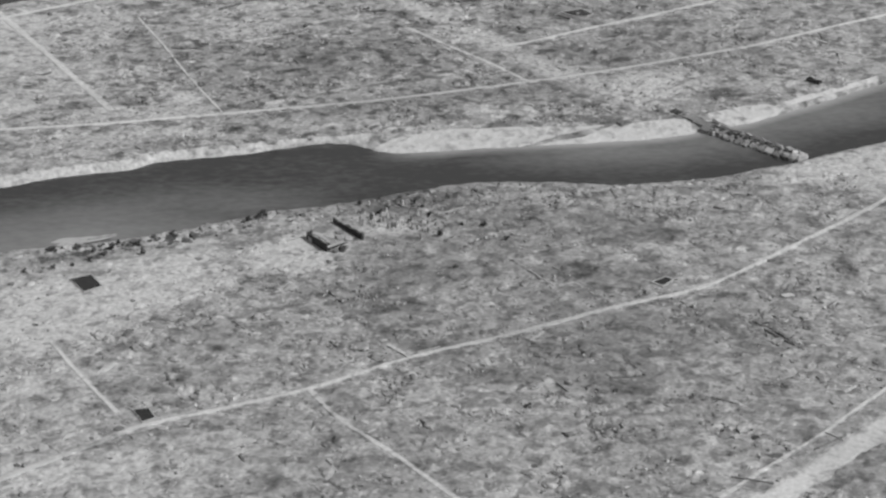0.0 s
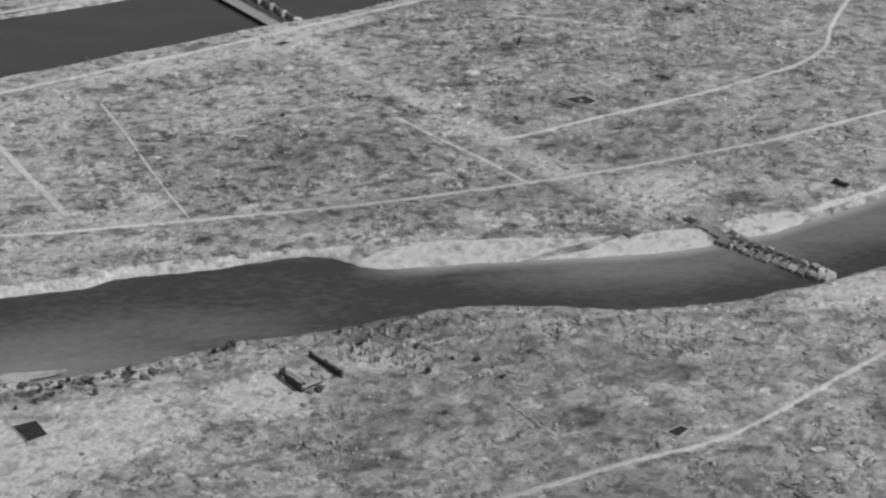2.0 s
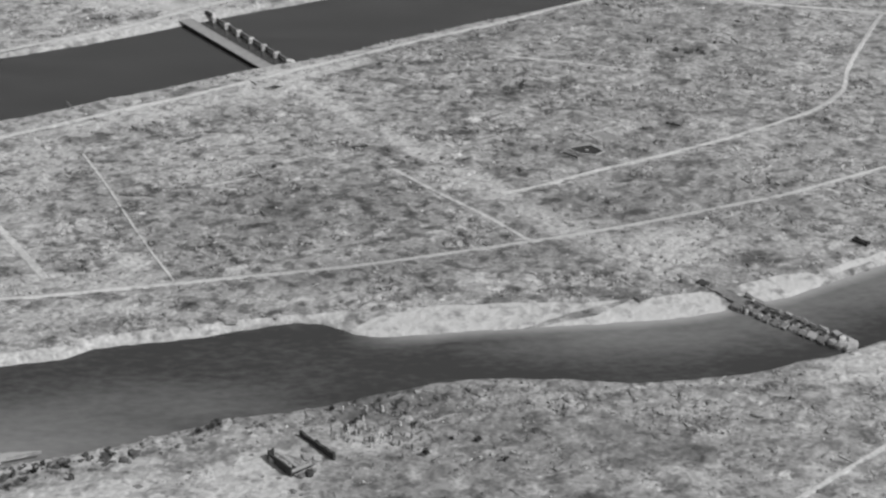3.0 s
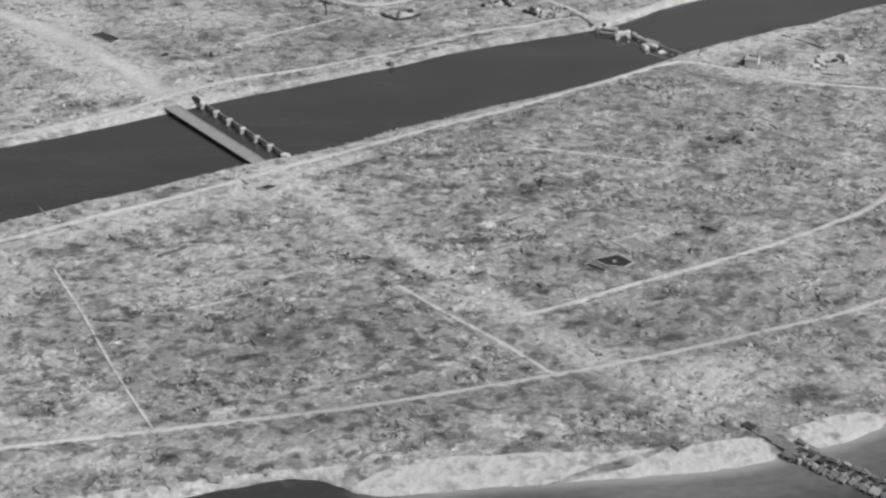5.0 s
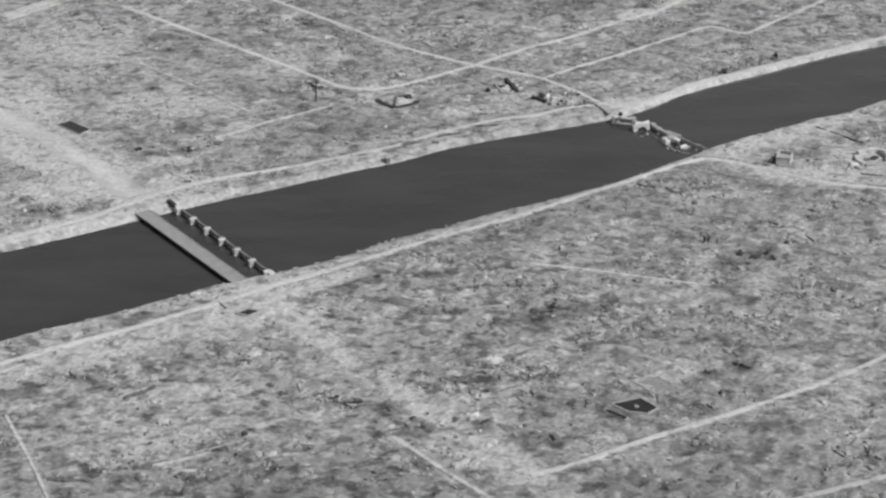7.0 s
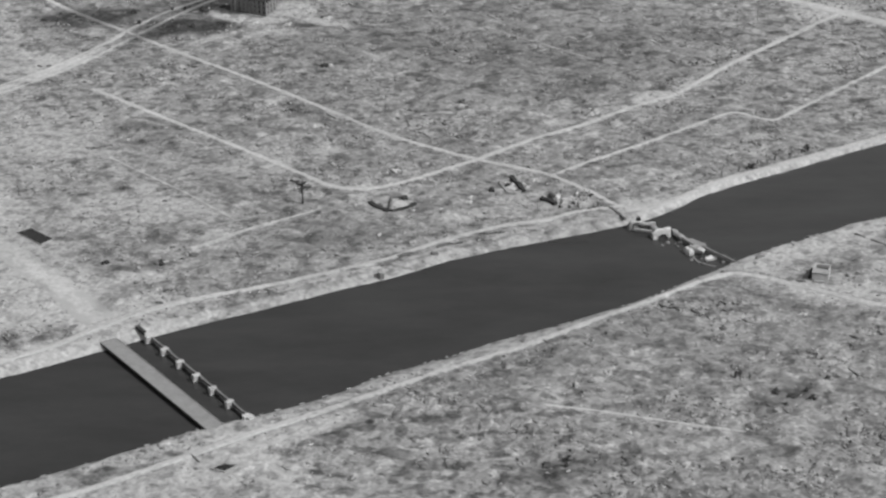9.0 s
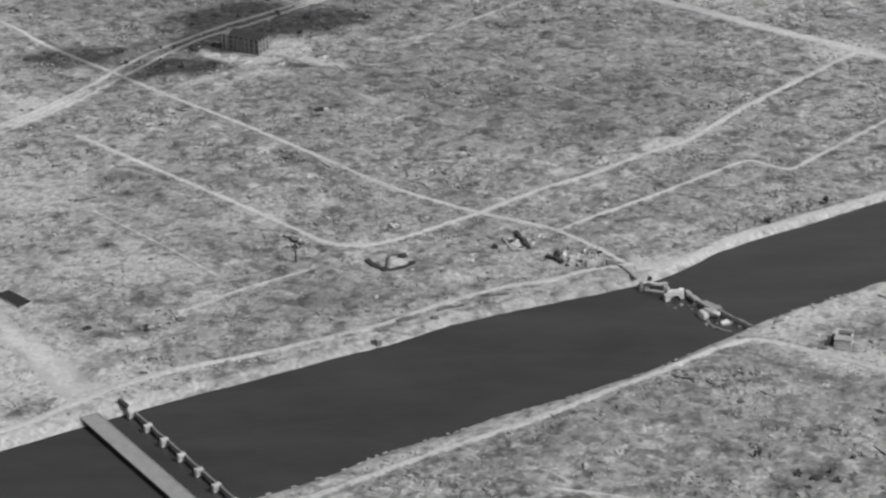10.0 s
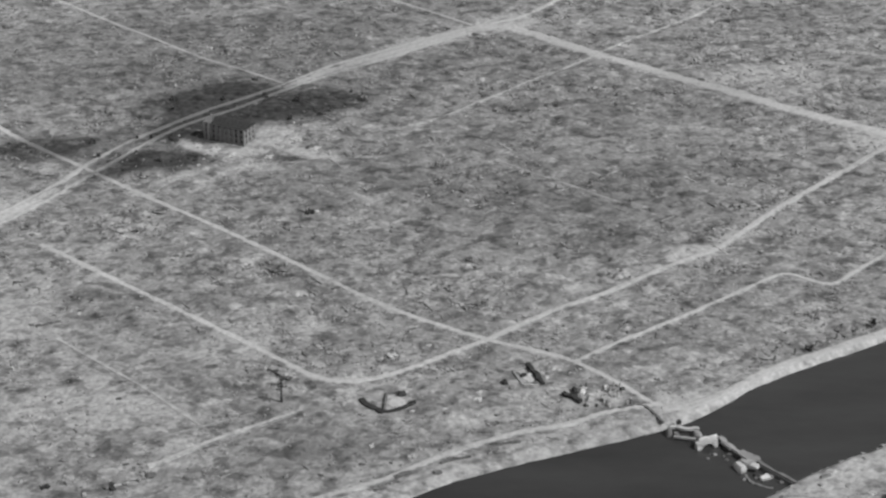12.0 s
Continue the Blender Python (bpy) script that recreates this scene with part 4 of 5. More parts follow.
# a spit of sand in the shallows under the near bank
def sand_spit():
    bm = bmesh.new()
    rings = []
    for k, (s, z) in enumerate(((1.0, -2.3), (0.75, -1.85), (0.4, -1.7))):
        ring = []
        for i in range(28):
            a = i * math.tau / 28
            w = 1 + 0.2 * math.sin(3 * a + 1) + 0.1 * math.sin(7 * a)
            ring.append(bm.verts.new((math.cos(a) * 10 * s * w, math.sin(a) * 3.0 * s * w, z)))
        rings.append(ring)
    for p, q in zip(rings, rings[1:]):
        for i in range(28):
            bm.faces.new((p[i], p[(i + 1) % 28], q[(i + 1) % 28], q[i]))
    bm.faces.new(rings[-1])
    me = bpy.data.meshes.new("sand_spit")
    bm.to_mesh(me)
    bm.free()
    me.materials.append(SAND)
    ob = new("sand_spit", me)
    ob.matrix_basis = pose(-107, 559, 0, 0, 0, 14)
    return tagged(ob, "pale sand spit in the river shallows", "sandbar", kind="structure")


sand_spit()


# ---- ruined buildings ----
def wall_mesh(length, height, thick, openings, broken, rng):
    """A wall along x with window holes and a broken top."""
    bm = bmesh.new()
    cols = openings * 2 + 1
    w = length / (cols + openings * 0.3) if openings else length / 4
    x = 0.0
    if not openings:
        for i in range(4):
            h = height * (1 - broken * rng.random())
            box(bm, x, x + w, 0, thick, -0.3, h, 0.03, rng)
            x += w
        return bm
    for i in range(cols):
        h = height * (1 - broken * rng.random() ** 1.3)
        if i % 2 == 0:
            box(bm, x, x + w, 0, thick, -0.3, h, 0.03, rng)
            x += w
        else:
            ww = w * 1.3
            sill, head = height * 0.28, height * 0.72
            box(bm, x, x + ww, 0.02, thick - 0.02, -0.3, sill, 0.02, rng)
            if h > head + 0.2:
                box(bm, x, x + ww, 0.02, thick - 0.02, head, h, 0.03, rng)
            x += ww
    return bm


def ruin(name, label, x, y, turn, w, d, h, material, openings=3, broken=0.35, sides="fblr", seed=1, debris=RUBBLE, floor=True, z=0.0):
    """A roofless shell: f, b, l and r are the walls that still stand."""
    ob = thing(name, pose(x, y, z, 0, 0, turn), label, "ruined building")
    rng = random.Random(seed)
    t = 0.45
    spots = {"f": (w, pose(-w / 2, -d / 2, 0)), "b": (w, pose(-w / 2, d / 2 - t, 0)), "l": (d - 2 * t, pose(-w / 2 + t, -d / 2 + t, 0, 0, 0, 90)), "r": (d - 2 * t, pose(w / 2, -d / 2 + t, 0, 0, 0, 90))}
    for s in sides:
        length, m = spots[s]
        bm = wall_mesh(length, h * rng.uniform(0.8, 1.0), t, max(0, round(openings * length / w)), broken, rng)
        bm.transform(m)
        part("wall", bm, material, ob)
    if floor:
        boxed("floor_slab", (-w / 2 - 0.2, w / 2 + 0.2, -d / 2 - 0.2, d / 2 + 0.2, -0.4, 0.22), CONCRETE, ob, rough=0.05)
    bm = bmesh.new()
    for i in range(int(w * d * 0.35)):
        s = rng.uniform(0.2, 0.8)
        px, py = rng.uniform(-w / 2 + 0.8, w / 2 - 0.8), rng.uniform(-d / 2 + 0.8, d / 2 - 0.8)
        box(bm, -s, s, -s * 0.6, s * 0.6, -0.3, s * 0.5, 0.15, rng, pose(px, py, 0.2, rng.uniform(-15, 15), rng.uniform(-15, 15), rng.uniform(0, 180)))
    tagged(part("debris", bm, debris, ob, "heap of fallen masonry"), kind="stuff")
    return ob


def ruined_hall():
    ob = thing("ruined_hall", pose(-33.9, 554.0, 0, 0, 0, -52), "dark roofless masonry hall with gaping walls on pale ground", "ruined building")
    g = random.Random(3)
    # long and far walls: their side away from the sun is coloured dark
    part("long_wall", band(bmesh.new(), [(-5.2, -3.1), (0, -3.15), (5.0, -3.1)], 0.5, -0.3, 2.3, g, 0.16, 1.1), DARK, ob, "side wall with a broken top, its shade put into the colour")
    boxed("fallen_panel", (-3.9, -2.0, -3.75, -3.5, -0.2, 1.7), DECK, ob, "grey plaster panel leaning on the wall", rough=0.2)
    part("end_wall", band(bmesh.new(), [(-5.1, -3.0), (-5.2, -1.4)], 0.5, -0.3, 2.2, g, 0.2), DARK, ob)
    for y0, x0, x1, w, z, material in ((-2.3, -3.6, 3.8, 0.8, 1.7, CONCRETE), (-1.3, -4.6, 2.6, 0.7, 1.55, BRICK), (-0.4, -4.2, 3.9, 0.9, 1.4, ASH), (0.7, -2.4, 3.6, 0.7, 1.1, DECK)):
        part("roof_strip", band(bmesh.new(), [(x0, y0 - 0.2), ((x0 + x1) / 2, y0 + 0.1), (x1, y0)], w, z - 0.25, z, g, 0.4, 0.8), material, ob, "pale sagging strip of roof")
    part("floor_debris", lump(bmesh.new(), -0.4, 0.0, -0.3, 0.8, 4.4, 2.6, g), CHAR, ob, "dark debris inside the shell")
    boxed("beam", (4.5, 5.1, -2.9, 3.0, 1.25, 1.75), CONCRETE, ob, "pale end beam over dark openings", rough=0.1)
    boxed("end_wall", (4.3, 4.8, -2.9, 3.2, -0.3, 1.2), DARK, ob, rough=0.08)
    boxed("sill", (5.0, 5.5, -2.2, 2.8, -0.2, 0.5), CONCRETE, ob, rough=0.12)
    part("far_wall", band(bmesh.new(), [(-9.2, 9.3), (-2.9, 9.5)], 0.6, -0.3, 1.3, g, 0.25, 0.9), DARK, ob, "thin far wall, its shaded face put into the dark colour")
    part("far_wall", band(bmesh.new(), [(-2.6, 9.4), (5.2, 9.5)], 0.75, -0.3, 1.7, g, 0.25, 0.9), DARK, ob, "thin far wall, its shaded face put into the dark colour")
    for x, y, r, h, material in ((6.4, -1.2, 1.2, 0.9, CHAR), (6.8, 1.0, 1.5, 1.0, DARK), (6.2, 2.8, 1.0, 0.6, BRICK), (0.0, 4.6, 1.6, 0.6, RUBBLE), (-2.6, 6.6, 1.4, 0.5, BRICK), (2.4, 6.2, 1.5, 0.6, ASH), (3.4, 3.6, 1.1, 0.7, CHAR)):
        part("debris_heap", lump(bmesh.new(), x, y, -0.3, h, r, r * 0.7, g, g.uniform(0, 3)), material, ob)
    return ob


ruined_hall()
house = ruin("ruined_house", "small pale house with a torn-open roof beside the river road", 109.4, 888.8, -16, 4.6, 6.2, 2.7, PALE, 0, 0.1, "fblr", 5, CHAR, floor=False)
boxed("roof_slab", (-2.4, 2.4, -3.15, -0.4, 2.6, 2.8), CONCRETE, house, "pale cracked roof slab", rough=0.12)
boxed("roof_edge", (-2.3, 2.4, 2.7, 3.15, 2.55, 2.75), PALE, house, rough=0.1)
# added black triangle in place of the shadow left of the house
bm = bmesh.new()
prism(bm, [(-1.9, -0.3), (1.9, -0.3), (1.2, 1.2), (0.5, 2.7), (-0.6, 1.3)], -0.25, 0.25)
bm.transform(pose(-2.95, -0.6, 0, 0, 0, 75))
part("shade_prism", bm, DARK, house, "black prism standing in for the shadow beside the house")
# interior shade put in as a dark box below the roof opening
boxed("pit", (-1.8, 1.8, -0.6, 2.6, -0.3, 1.6), DARK, house, "dark box standing in for the shaded interior", rough=0.05)
boxed("porch", (-1.5, 1.3, -3.9, -3.15, -0.3, 0.5), CONCRETE, house, rough=0.15)


def wall_ruin(name, label, x, y, walls, heaps=(), pale=None, seed=1):
    """A ruined shell drawn by its wall lines: (points, thickness, height, material)."""
    ob = thing(name, pose(x, y, 0), label, "ruined building")
    g = random.Random(seed)
    for points, t, h, material in walls:
        pts = [(a - x, b - y) for a, b in points]
        part("wall", band(bmesh.new(), pts, t, -0.4, h, g, 0.3, 1.2), material, ob)
    for hx, hy, r, h, material in heaps:
        part("debris_heap", lump(bmesh.new(), hx - x, hy - y, -0.3, h, r, r * 0.75, g, g.uniform(0, 3)), material, ob)
    if pale:
        part("floor_slab", lump(bmesh.new(), pale[0] - x, pale[1] - y, -0.4, 0.24, pale[2], pale[3], g), PALE, ob, "pale dusty floor")
    return ob


wall_ruin("ruined_store", "dark low walls curving round a pale floor", -15, 936,
          [([(-22.6, 938.8), (-20.6, 935.4), (-17.4, 932.6)], 1.6, 0.5, DARK), ([(-18.2, 932.3), (-15.4, 932.3), (-12.6, 933.4), (-8.4, 936.8)], 0.9, 0.6, DARK), ([(-16.4, 932.6), (-16.0, 941.2)], 0.5, 0.9, BRICK), ([(-16.0, 941.2), (-12.6, 941.6)], 0.5, 0.7, BRICK)],
          [(-12.0, 940.6, 1.2, 1.1, DARK), (-9.4, 936.4, 0.9, 0.7, DARK), (-19.6, 936.4, 1.2, 0.5, CHAR), (-17.4, 932.2, 1.1, 0.8, DARK)], (-13.4, 937, 2.4, 2.9), 9)
wall_ruin("ruined_house", "house shell of dark walls round white plaster", 22, 950,
          [([(21.7, 955.2), (23.5, 950.5), (25.4, 945.6)], 1.3, 1.1, DARK), ([(17.8, 952.4), (21.4, 954.6)], 0.5, 0.5, CONCRETE), ([(17.8, 952.0), (20.1, 945.4)], 0.5, 0.5, CONCRETE), ([(20.4, 945.4), (24.4, 945.0)], 0.5, 0.4, PALE)],
          [(20.4, 950.2, 1.1, 0.7, DARK), (22.2, 950.6, 0.9, 0.5, WHITE), (22.0, 947.8, 1.0, 0.4, PALE), (19.4, 951.8, 0.7, 0.4, PALE), (26.6, 949.0, 0.8, 0.3, PALE)], (21.6, 949.6, 1.8, 2.6), 11)
wall_ruin("ruined_house", "small dark house corner near the broken bridge", 33, 940,
          [([(30.4, 940.4), (32.7, 938.9), (34.8, 936.2)], 1.4, 0.9, DARK), ([(33.4, 943.2), (33.9, 940.2)], 0.9, 1.0, DARK)],
          [(33.0, 939.2, 1.3, 0.8, DARK), (35.7, 941.6, 1.1, 0.6, WHITE), (37.8, 940.2, 1.0, 0.5, PALE), (42.1, 944.0, 0.9, 0.6, WHITE), (40.0, 941.6, 0.8, 0.4, PALE), (27.6, 943.5, 0.8, 0.4, PALE), (36.0, 934.9, 0.6, 0.5, DARK), (39.0, 934.8, 0.6, 0.5, DARK), (40.4, 937.3, 0.8, 0.6, DARK), (46.4, 942.8, 0.9, 0.7, DARK), (44.2, 942.9, 0.6, 0.5, BRICK)], None, 13)
wall_ruin("ruined_shed", "small blackened square shed on open ground", 15.3, 946.6, [([(14.6, 946.2), (16.0, 946.4)], 1.3, 0.8, DARK)], [(15.3, 946.9, 0.8, 0.9, DARK)], None, 14)

wall_ruin("ruined_shed", "small dark burnt shed beside white rubble", -42, 1048.6, [([(-43.2, 1048.4), (-41.0, 1049.0)], 1.2, 0.9, DARK)], [(-40.0, 1049.6, 0.9, 0.5, PALE), (-42.6, 1049.4, 0.9, 1.0, DARK)], None, 15)


wall_ruin("ruined_house", "white broken house shell round a burnt hole", 138.5, 891,
          [([(133.6, 893.6), (136.6, 895.8), (141.2, 896.6)], 1.6, 1.3, PALE), ([(141.6, 896.2), (143.4, 891.6), (142.6, 888.2)], 1.5, 1.5, PALE), ([(133.4, 893.0), (133.0, 889.0), (134.6, 886.0)], 1.4, 0.9, PALE), ([(135.0, 885.6), (138.6, 886.4), (142.2, 887.8)], 1.2, 0.7, CONCRETE)],
          [(138.8, 891.6, 1.6, 0.5, DARK), (136.2, 890.4, 1.2, 0.5, CHAR), (131.4, 886.4, 1.7, 0.8, PALE), (145.0, 893.0, 1.4, 0.6, PALE), (129.6, 889.4, 1.2, 0.5, PALE), (132.0, 884.2, 1.3, 0.4, CHAR)], None, 29)


def charred_mound(x, y, r, seed):
    ob = thing("charred_mound", pose(x, y, 0, 0, 0, seed * 31), "black mound of charred timber and soot", "heap", "charred mounds")
    g = random.Random(seed)
    for k in range(3):
        a = k * 2.1 + seed
        part("charred_lump", lump(bmesh.new(), math.cos(a) * r * 0.4, math.sin(a) * r * 0.35, -0.3, g.uniform(0.4, 0.8), r * g.uniform(0.5, 0.7), r * g.uniform(0.4, 0.6), g, a), (DARK, CHAR)[k == 2], ob)
    return ob


for k, (hx, hy, hr) in enumerate(((22.2, 463.0, 1.3), (31.2, 449.5, 1.7), (77.9, 448.6, 1.4), (-14.2, 736.3, 1.3), (-7.4, 732.0, 1.1), (28.2, 723.5, 1.3), (-99.1, 898.0, 1.3), (-83.1, 491.5, 1.2), (-27.8, 742.2, 1.3), (-49.8, 725.4, 1.6), (-21.8, 740.7, 1.5), (-83.2, 897.9, 1.8))):
    charred_mound(hx, hy, hr, k + 70)


def plaster_heap(x, y, r, material, label, seed):
    ob = thing("plaster_heap", pose(x, y, 0, 0, 0, seed * 40), label, "heap", "heaps of broken plaster")
    g = random.Random(seed)
    for k in range(4):
        a = k * 1.7 + seed
        part("fragment", lump(bmesh.new(), math.cos(a) * r * 0.5, math.sin(a) * r * 0.4, -0.3, g.uniform(0.2, 0.5), r * g.uniform(0.35, 0.6), r * g.uniform(0.25, 0.4), g, a), material, ob)
    return ob


for k, (hx, hy, hr) in enumerate(((8.2, 941.6, 1.2), (8.1, 938.2, 1.4), (17.3, 937.0, 2.2), (24.9, 951.6, 1.3), (29.3, 953.8, 1.6), (-9.1, 910.8, 1.4), (-19.3, 916.0, 1.1), (-15.0, 961.2, 1.8), (113.6, 899.6, 1.2), (103.6, 893.6, 1.4), (36.0, 943.5, 1.2), (94.0, 868.0, 1.5), (101.0, 866.5, 1.2), (37, 938, 0.8), (39.5, 937.4, 0.9), (42, 938.6, 0.8), (44.5, 939, 0.9), (46.5, 941.8, 0.8), (40.5, 940.6, 0.7), (43, 941.2, 0.7), (-54, 1100, 3.2), (-50, 1104, 2.6), (-43, 1096, 2.4), (-38, 1093, 1.8), (-76, 1096, 2.4), (-82, 1099, 2.0), (-64, 1087, 2.6), (-58, 1090, 2.0), (-70, 1092, 1.8))):
    plaster_heap(hx, hy, hr, (PALE, ASH)[k % 3 == 2], "small heap of broken white plaster", k + 1)


def scorched_hedge(points, width, h, seed):
    m = pose(points[0][0], points[0][1], 0)
    ob = thing("scorched_hedge", m, "scorched dark hedge line along a plot edge", "hedge", "scorched hedges")
    g = random.Random(seed)
    pts = [(a - points[0][0], b - points[0][1]) for a, b in points]
    part("hedge_body", band(bmesh.new(), pts, width, -0.3, h, g, 0.45, 0.8), CHAR, ob)
    return ob


for k, (pts, w, h) in enumerate((([(-58.2, 707.1), (-53.8, 698.0), (-49.6, 689.1)], 0.8, 0.4), ([(-33.8, 701.9), (-27.6, 705.0), (-23.5, 708.5), (-12.2, 713.3)], 0.9, 0.5), ([(-26.6, 706.0), (-25.0, 702.0)], 0.9, 0.5), ([(-82.8, 742.1), (-75.2, 748.1)], 0.8, 0.4), ([(-96.2, 704.4), (-85.4, 703.1)], 1.0, 0.4), ([(4.5, 744.6), (4.1, 750.6), (9.2, 755.5), (11.8, 755.5)], 0.7, 0.4), ([(25.2, 754.3), (32.9, 754.3)], 0.8, 0.4), ([(77.8, 761.2), (82.4, 758.0)], 1.2, 0.7), ([(41.6, 495.1), (47.1, 490.7), (53.3, 478.3)], 0.7, 0.4), ([(44.0, 476.9), (53.3, 478.3)], 0.8, 0.4), ([(85.0, 507.5), (90.3, 502.6), (95.0, 494.9)], 0.8, 0.4), ([(-72.2, 479.3), (-69.1, 471.4)], 0.7, 0.4), ([(-114.8, 978.3), (-108.4, 981.2)], 0.8, 0.4), ([(-29.4, 669.8), (-22.0, 671.2), (-15.4, 673.5)], 0.7, 0.3), ([(-13.2, 901.4), (-10.6, 903.0), (-7.6, 904.4)], 1.2, 0.4), ([(-1.8, 907.8), (2.0, 909.6), (5.8, 910.6)], 0.6, 0.4), ([(10.8, 916.6), (14.6, 916.8), (18.6, 917.4)], 0.6, 0.4), ([(-3.4, 903.2), (-1.6, 904.0)], 1.0, 0.4),
                                 ([(44.6, 933.6), (50.6, 934.8), (53.6, 931.0), (55.4, 926.4)], 0.6, 0.3), ([(5.0, 941.2), (9.0, 943.4), (12.6, 942.6)], 0.9, 0.3))):
    scorched_hedge(pts, w, h, k + 50)
ruin("ruined_shed", "small burnt shed near the river bank", 127.5, 674.0, -42, 5.2, 2.0, 1.5, DARK, 0, 0.3, "fblr", 17, CHAR)
# the corner piece only draws a dark strip along the road edge
ruin("ruined_wall_corner", "low dark wall put in for the dark strip below the road", -44.6, 951.6, -46, 9.0, 2.0, 0.5, DARK, 0, 0.4, "f", 19, CHAR, floor=False)
ruin("ruined_house", "low foundation of a house with dark rubble", 60.0, 640.0, 40, 5.0, 3.0, 1.4, BRICK, 0, 0.5, "fl", 21, CHAR, z=-0.3)


def office_block():
    """The one tall building left standing in the burnt quarter."""
    ob = thing("office_block", pose(-70.6, 1104.6, 0, 0, 0, -28), "gutted three-storey masonry block with pilasters and sooty roof", "building")
    w, d, h = 13.0, 7.0, 5.6
    body = bmesh.new()
    box(body, -w / 2 + 0.3, w / 2 - 0.3, -d / 2 + 0.3, d / 2 - 0.3, -0.3, h - 0.2)
    part("core", body, SLATE, ob, "dark gutted interior")
    for sx, length, m in ((1, w, pose(-w / 2, -d / 2, 0)), (1, w, pose(-w / 2, d / 2 - 0.3, 0)), (1, d - 0.6, pose(-w / 2 + 0.3, -d / 2 + 0.3, 0, 0, 0, 90)), (1, d - 0.6, pose(w / 2, -d / 2 + 0.3, 0, 0, 0, 90))):
        bm = bmesh.new()
        bays = max(3, round(length / 2.0))
        bw = length / bays
        for i in range(bays):
            x = i * bw
            for f in range(3):
                z = f * h / 3
                box(bm, x, x + bw, 0, 0.28, z, z + 0.6)
                box(bm, x, x + bw * 0.3, 0, 0.28, z + 0.6, z + h / 3)
                box(bm, x + bw * 0.7, x + bw, 0, 0.28, z + 0.6, z + h / 3)
        bm.transform(m)
        part("wall", bm, SOOTY, ob)
    for i in range(8):
        x = -w / 2 + w * i / 7
        boxed("pilaster", (x - 0.2, x + 0.2, -d / 2 - 0.28, -d / 2 - 0.02, 0, h * (0.75 + 0.04 * i)), DECK, ob, rough=0.05)
    bm = bmesh.new()
    prism(bm, [(-d / 2 - 0.4, h), (d / 2 + 0.4, h), (0.3, h + 1.2)], -w / 2 - 0.3, w / 2 + 0.3)
    bm.transform(Matrix.Rotation(radians(90), 4, "Z"))
    part("roof", bm, DARK, ob, "low dark sooty roof")
    tower = boxed("stair_tower", (-w / 2 - 2.6, -w / 2 - 0.02, -d / 2 - 0.6, -d / 2 + 3.4, -0.3, h + 0.5), BRICK, ob, "grey plastered stair tower", bevel=0.05)
    for x in (-2.5, -1.0):
        boxed("corner_strip", (-w / 2 + x, -w / 2 + x + 0.8, -d / 2 - 0.78, -d / 2 - 0.62, -0.2, h + 0.3), DECK, tower, "pale plaster strip", rough=0.05)
    for f in range(3):
        boxed("window", (-w / 2 - 1.7, -w / 2 - 1.05, -d / 2 - 0.66, -d / 2 - 0.5, 0.9 + f * 1.9, 2.0 + f * 1.9), SLATE, tower)
    return ob


office_block()


# ---- fire-water reservoirs ----
def reservoir(corners, label, rim=0.5, lip=0.35, island=False):
    c = sum((Vector(p) for p in corners), Vector((0, 0))) / len(corners)
    ob = thing("water_reservoir", pose(c.x, c.y, 0), label, "reservoir", "reservoirs")
    inner = [Vector(p) - c for p in corners]
    outer = [p * (1 + rim / max(p.length, 0.1)) for p in inner]
    for i in range(len(inner)):
        j = (i + 1) % len(inner)
        bm = bmesh.new()
        q = [inner[i], inner[j], outer[j], outer[i]]
        lo = [bm.verts.new((p.x, p.y, -0.6)) for p in q]
        hi = [bm.verts.new((p.x, p.y, lip)) for p in q]
        bm.faces.new(lo[::-1])
        bm.faces.new(hi)
        for k in range(4):
            bm.faces.new((lo[k], lo[(k + 1) % 4], hi[(k + 1) % 4], hi[k]))
        part("rim", bm, CONCRETE, ob, "pale concrete rim")
    bm = bmesh.new()
    lo = [bm.verts.new((p.x * 1.01, p.y * 1.01, -0.5)) for p in inner]
    hi = [bm.verts.new((p.x * 1.01, p.y * 1.01, lip - 0.22)) for p in inner]
    bm.faces.new(lo[::-1])
    bm.faces.new(hi)
    for k in range(len(lo)):
        bm.faces.new((lo[k], lo[(k + 1) % len(lo)], hi[(k + 1) % len(lo)], hi[k]))
    part("water", bm, POOL, ob, "still black water")
    if island:
        boxed("block", (-0.6, 0.5, -0.5, 0.6, -0.4, 0.35), DECK, ob, "pale block standing in the water", rough=0.15)
    return ob


reservoir([(-105.3, 531.0), (-99.9, 533.8), (-95.8, 527.0), (-100.2, 523.6)], "square black fire-water reservoir on pale cleared ground", rim=0.3, lip=0.32)
reservoir([(-78.6, 461.2), (-74.7, 461.8), (-72.4, 457.4), (-75.3, 455.4)], "small square black reservoir beside the street", rim=0.4)
reservoir([(59.6, 529.8), (63.4, 532.8), (65.4, 531.3), (62.4, 527.6)], "small black reservoir at the road's edge", rim=0.6, lip=0.32)
reservoir([(44.0, 739.6), (51.5, 742.6), (55.4, 737.6), (52.6, 735.0), (47.8, 736.0)], "black many-sided reservoir with a pale rim and block", island=True)
reservoir([(41.4, 736.6), (42.6, 737.2), (47.4, 733.2), (46.6, 732.0)], "narrow black channel beside the larger reservoir", rim=0.3, lip=0.25)
reservoir([(-128.6, 917.6), (-125.0, 920.4), (-117.0, 913.2), (-120.0, 909.6)], "long black reservoir on the pale avenue", rim=0.3, lip=0.32)
reservoir([(-57.4, 788.0), (-54.6, 790.0), (-51.4, 789.2), (-54.0, 786.6)], "small black pit beside the bridge approach")


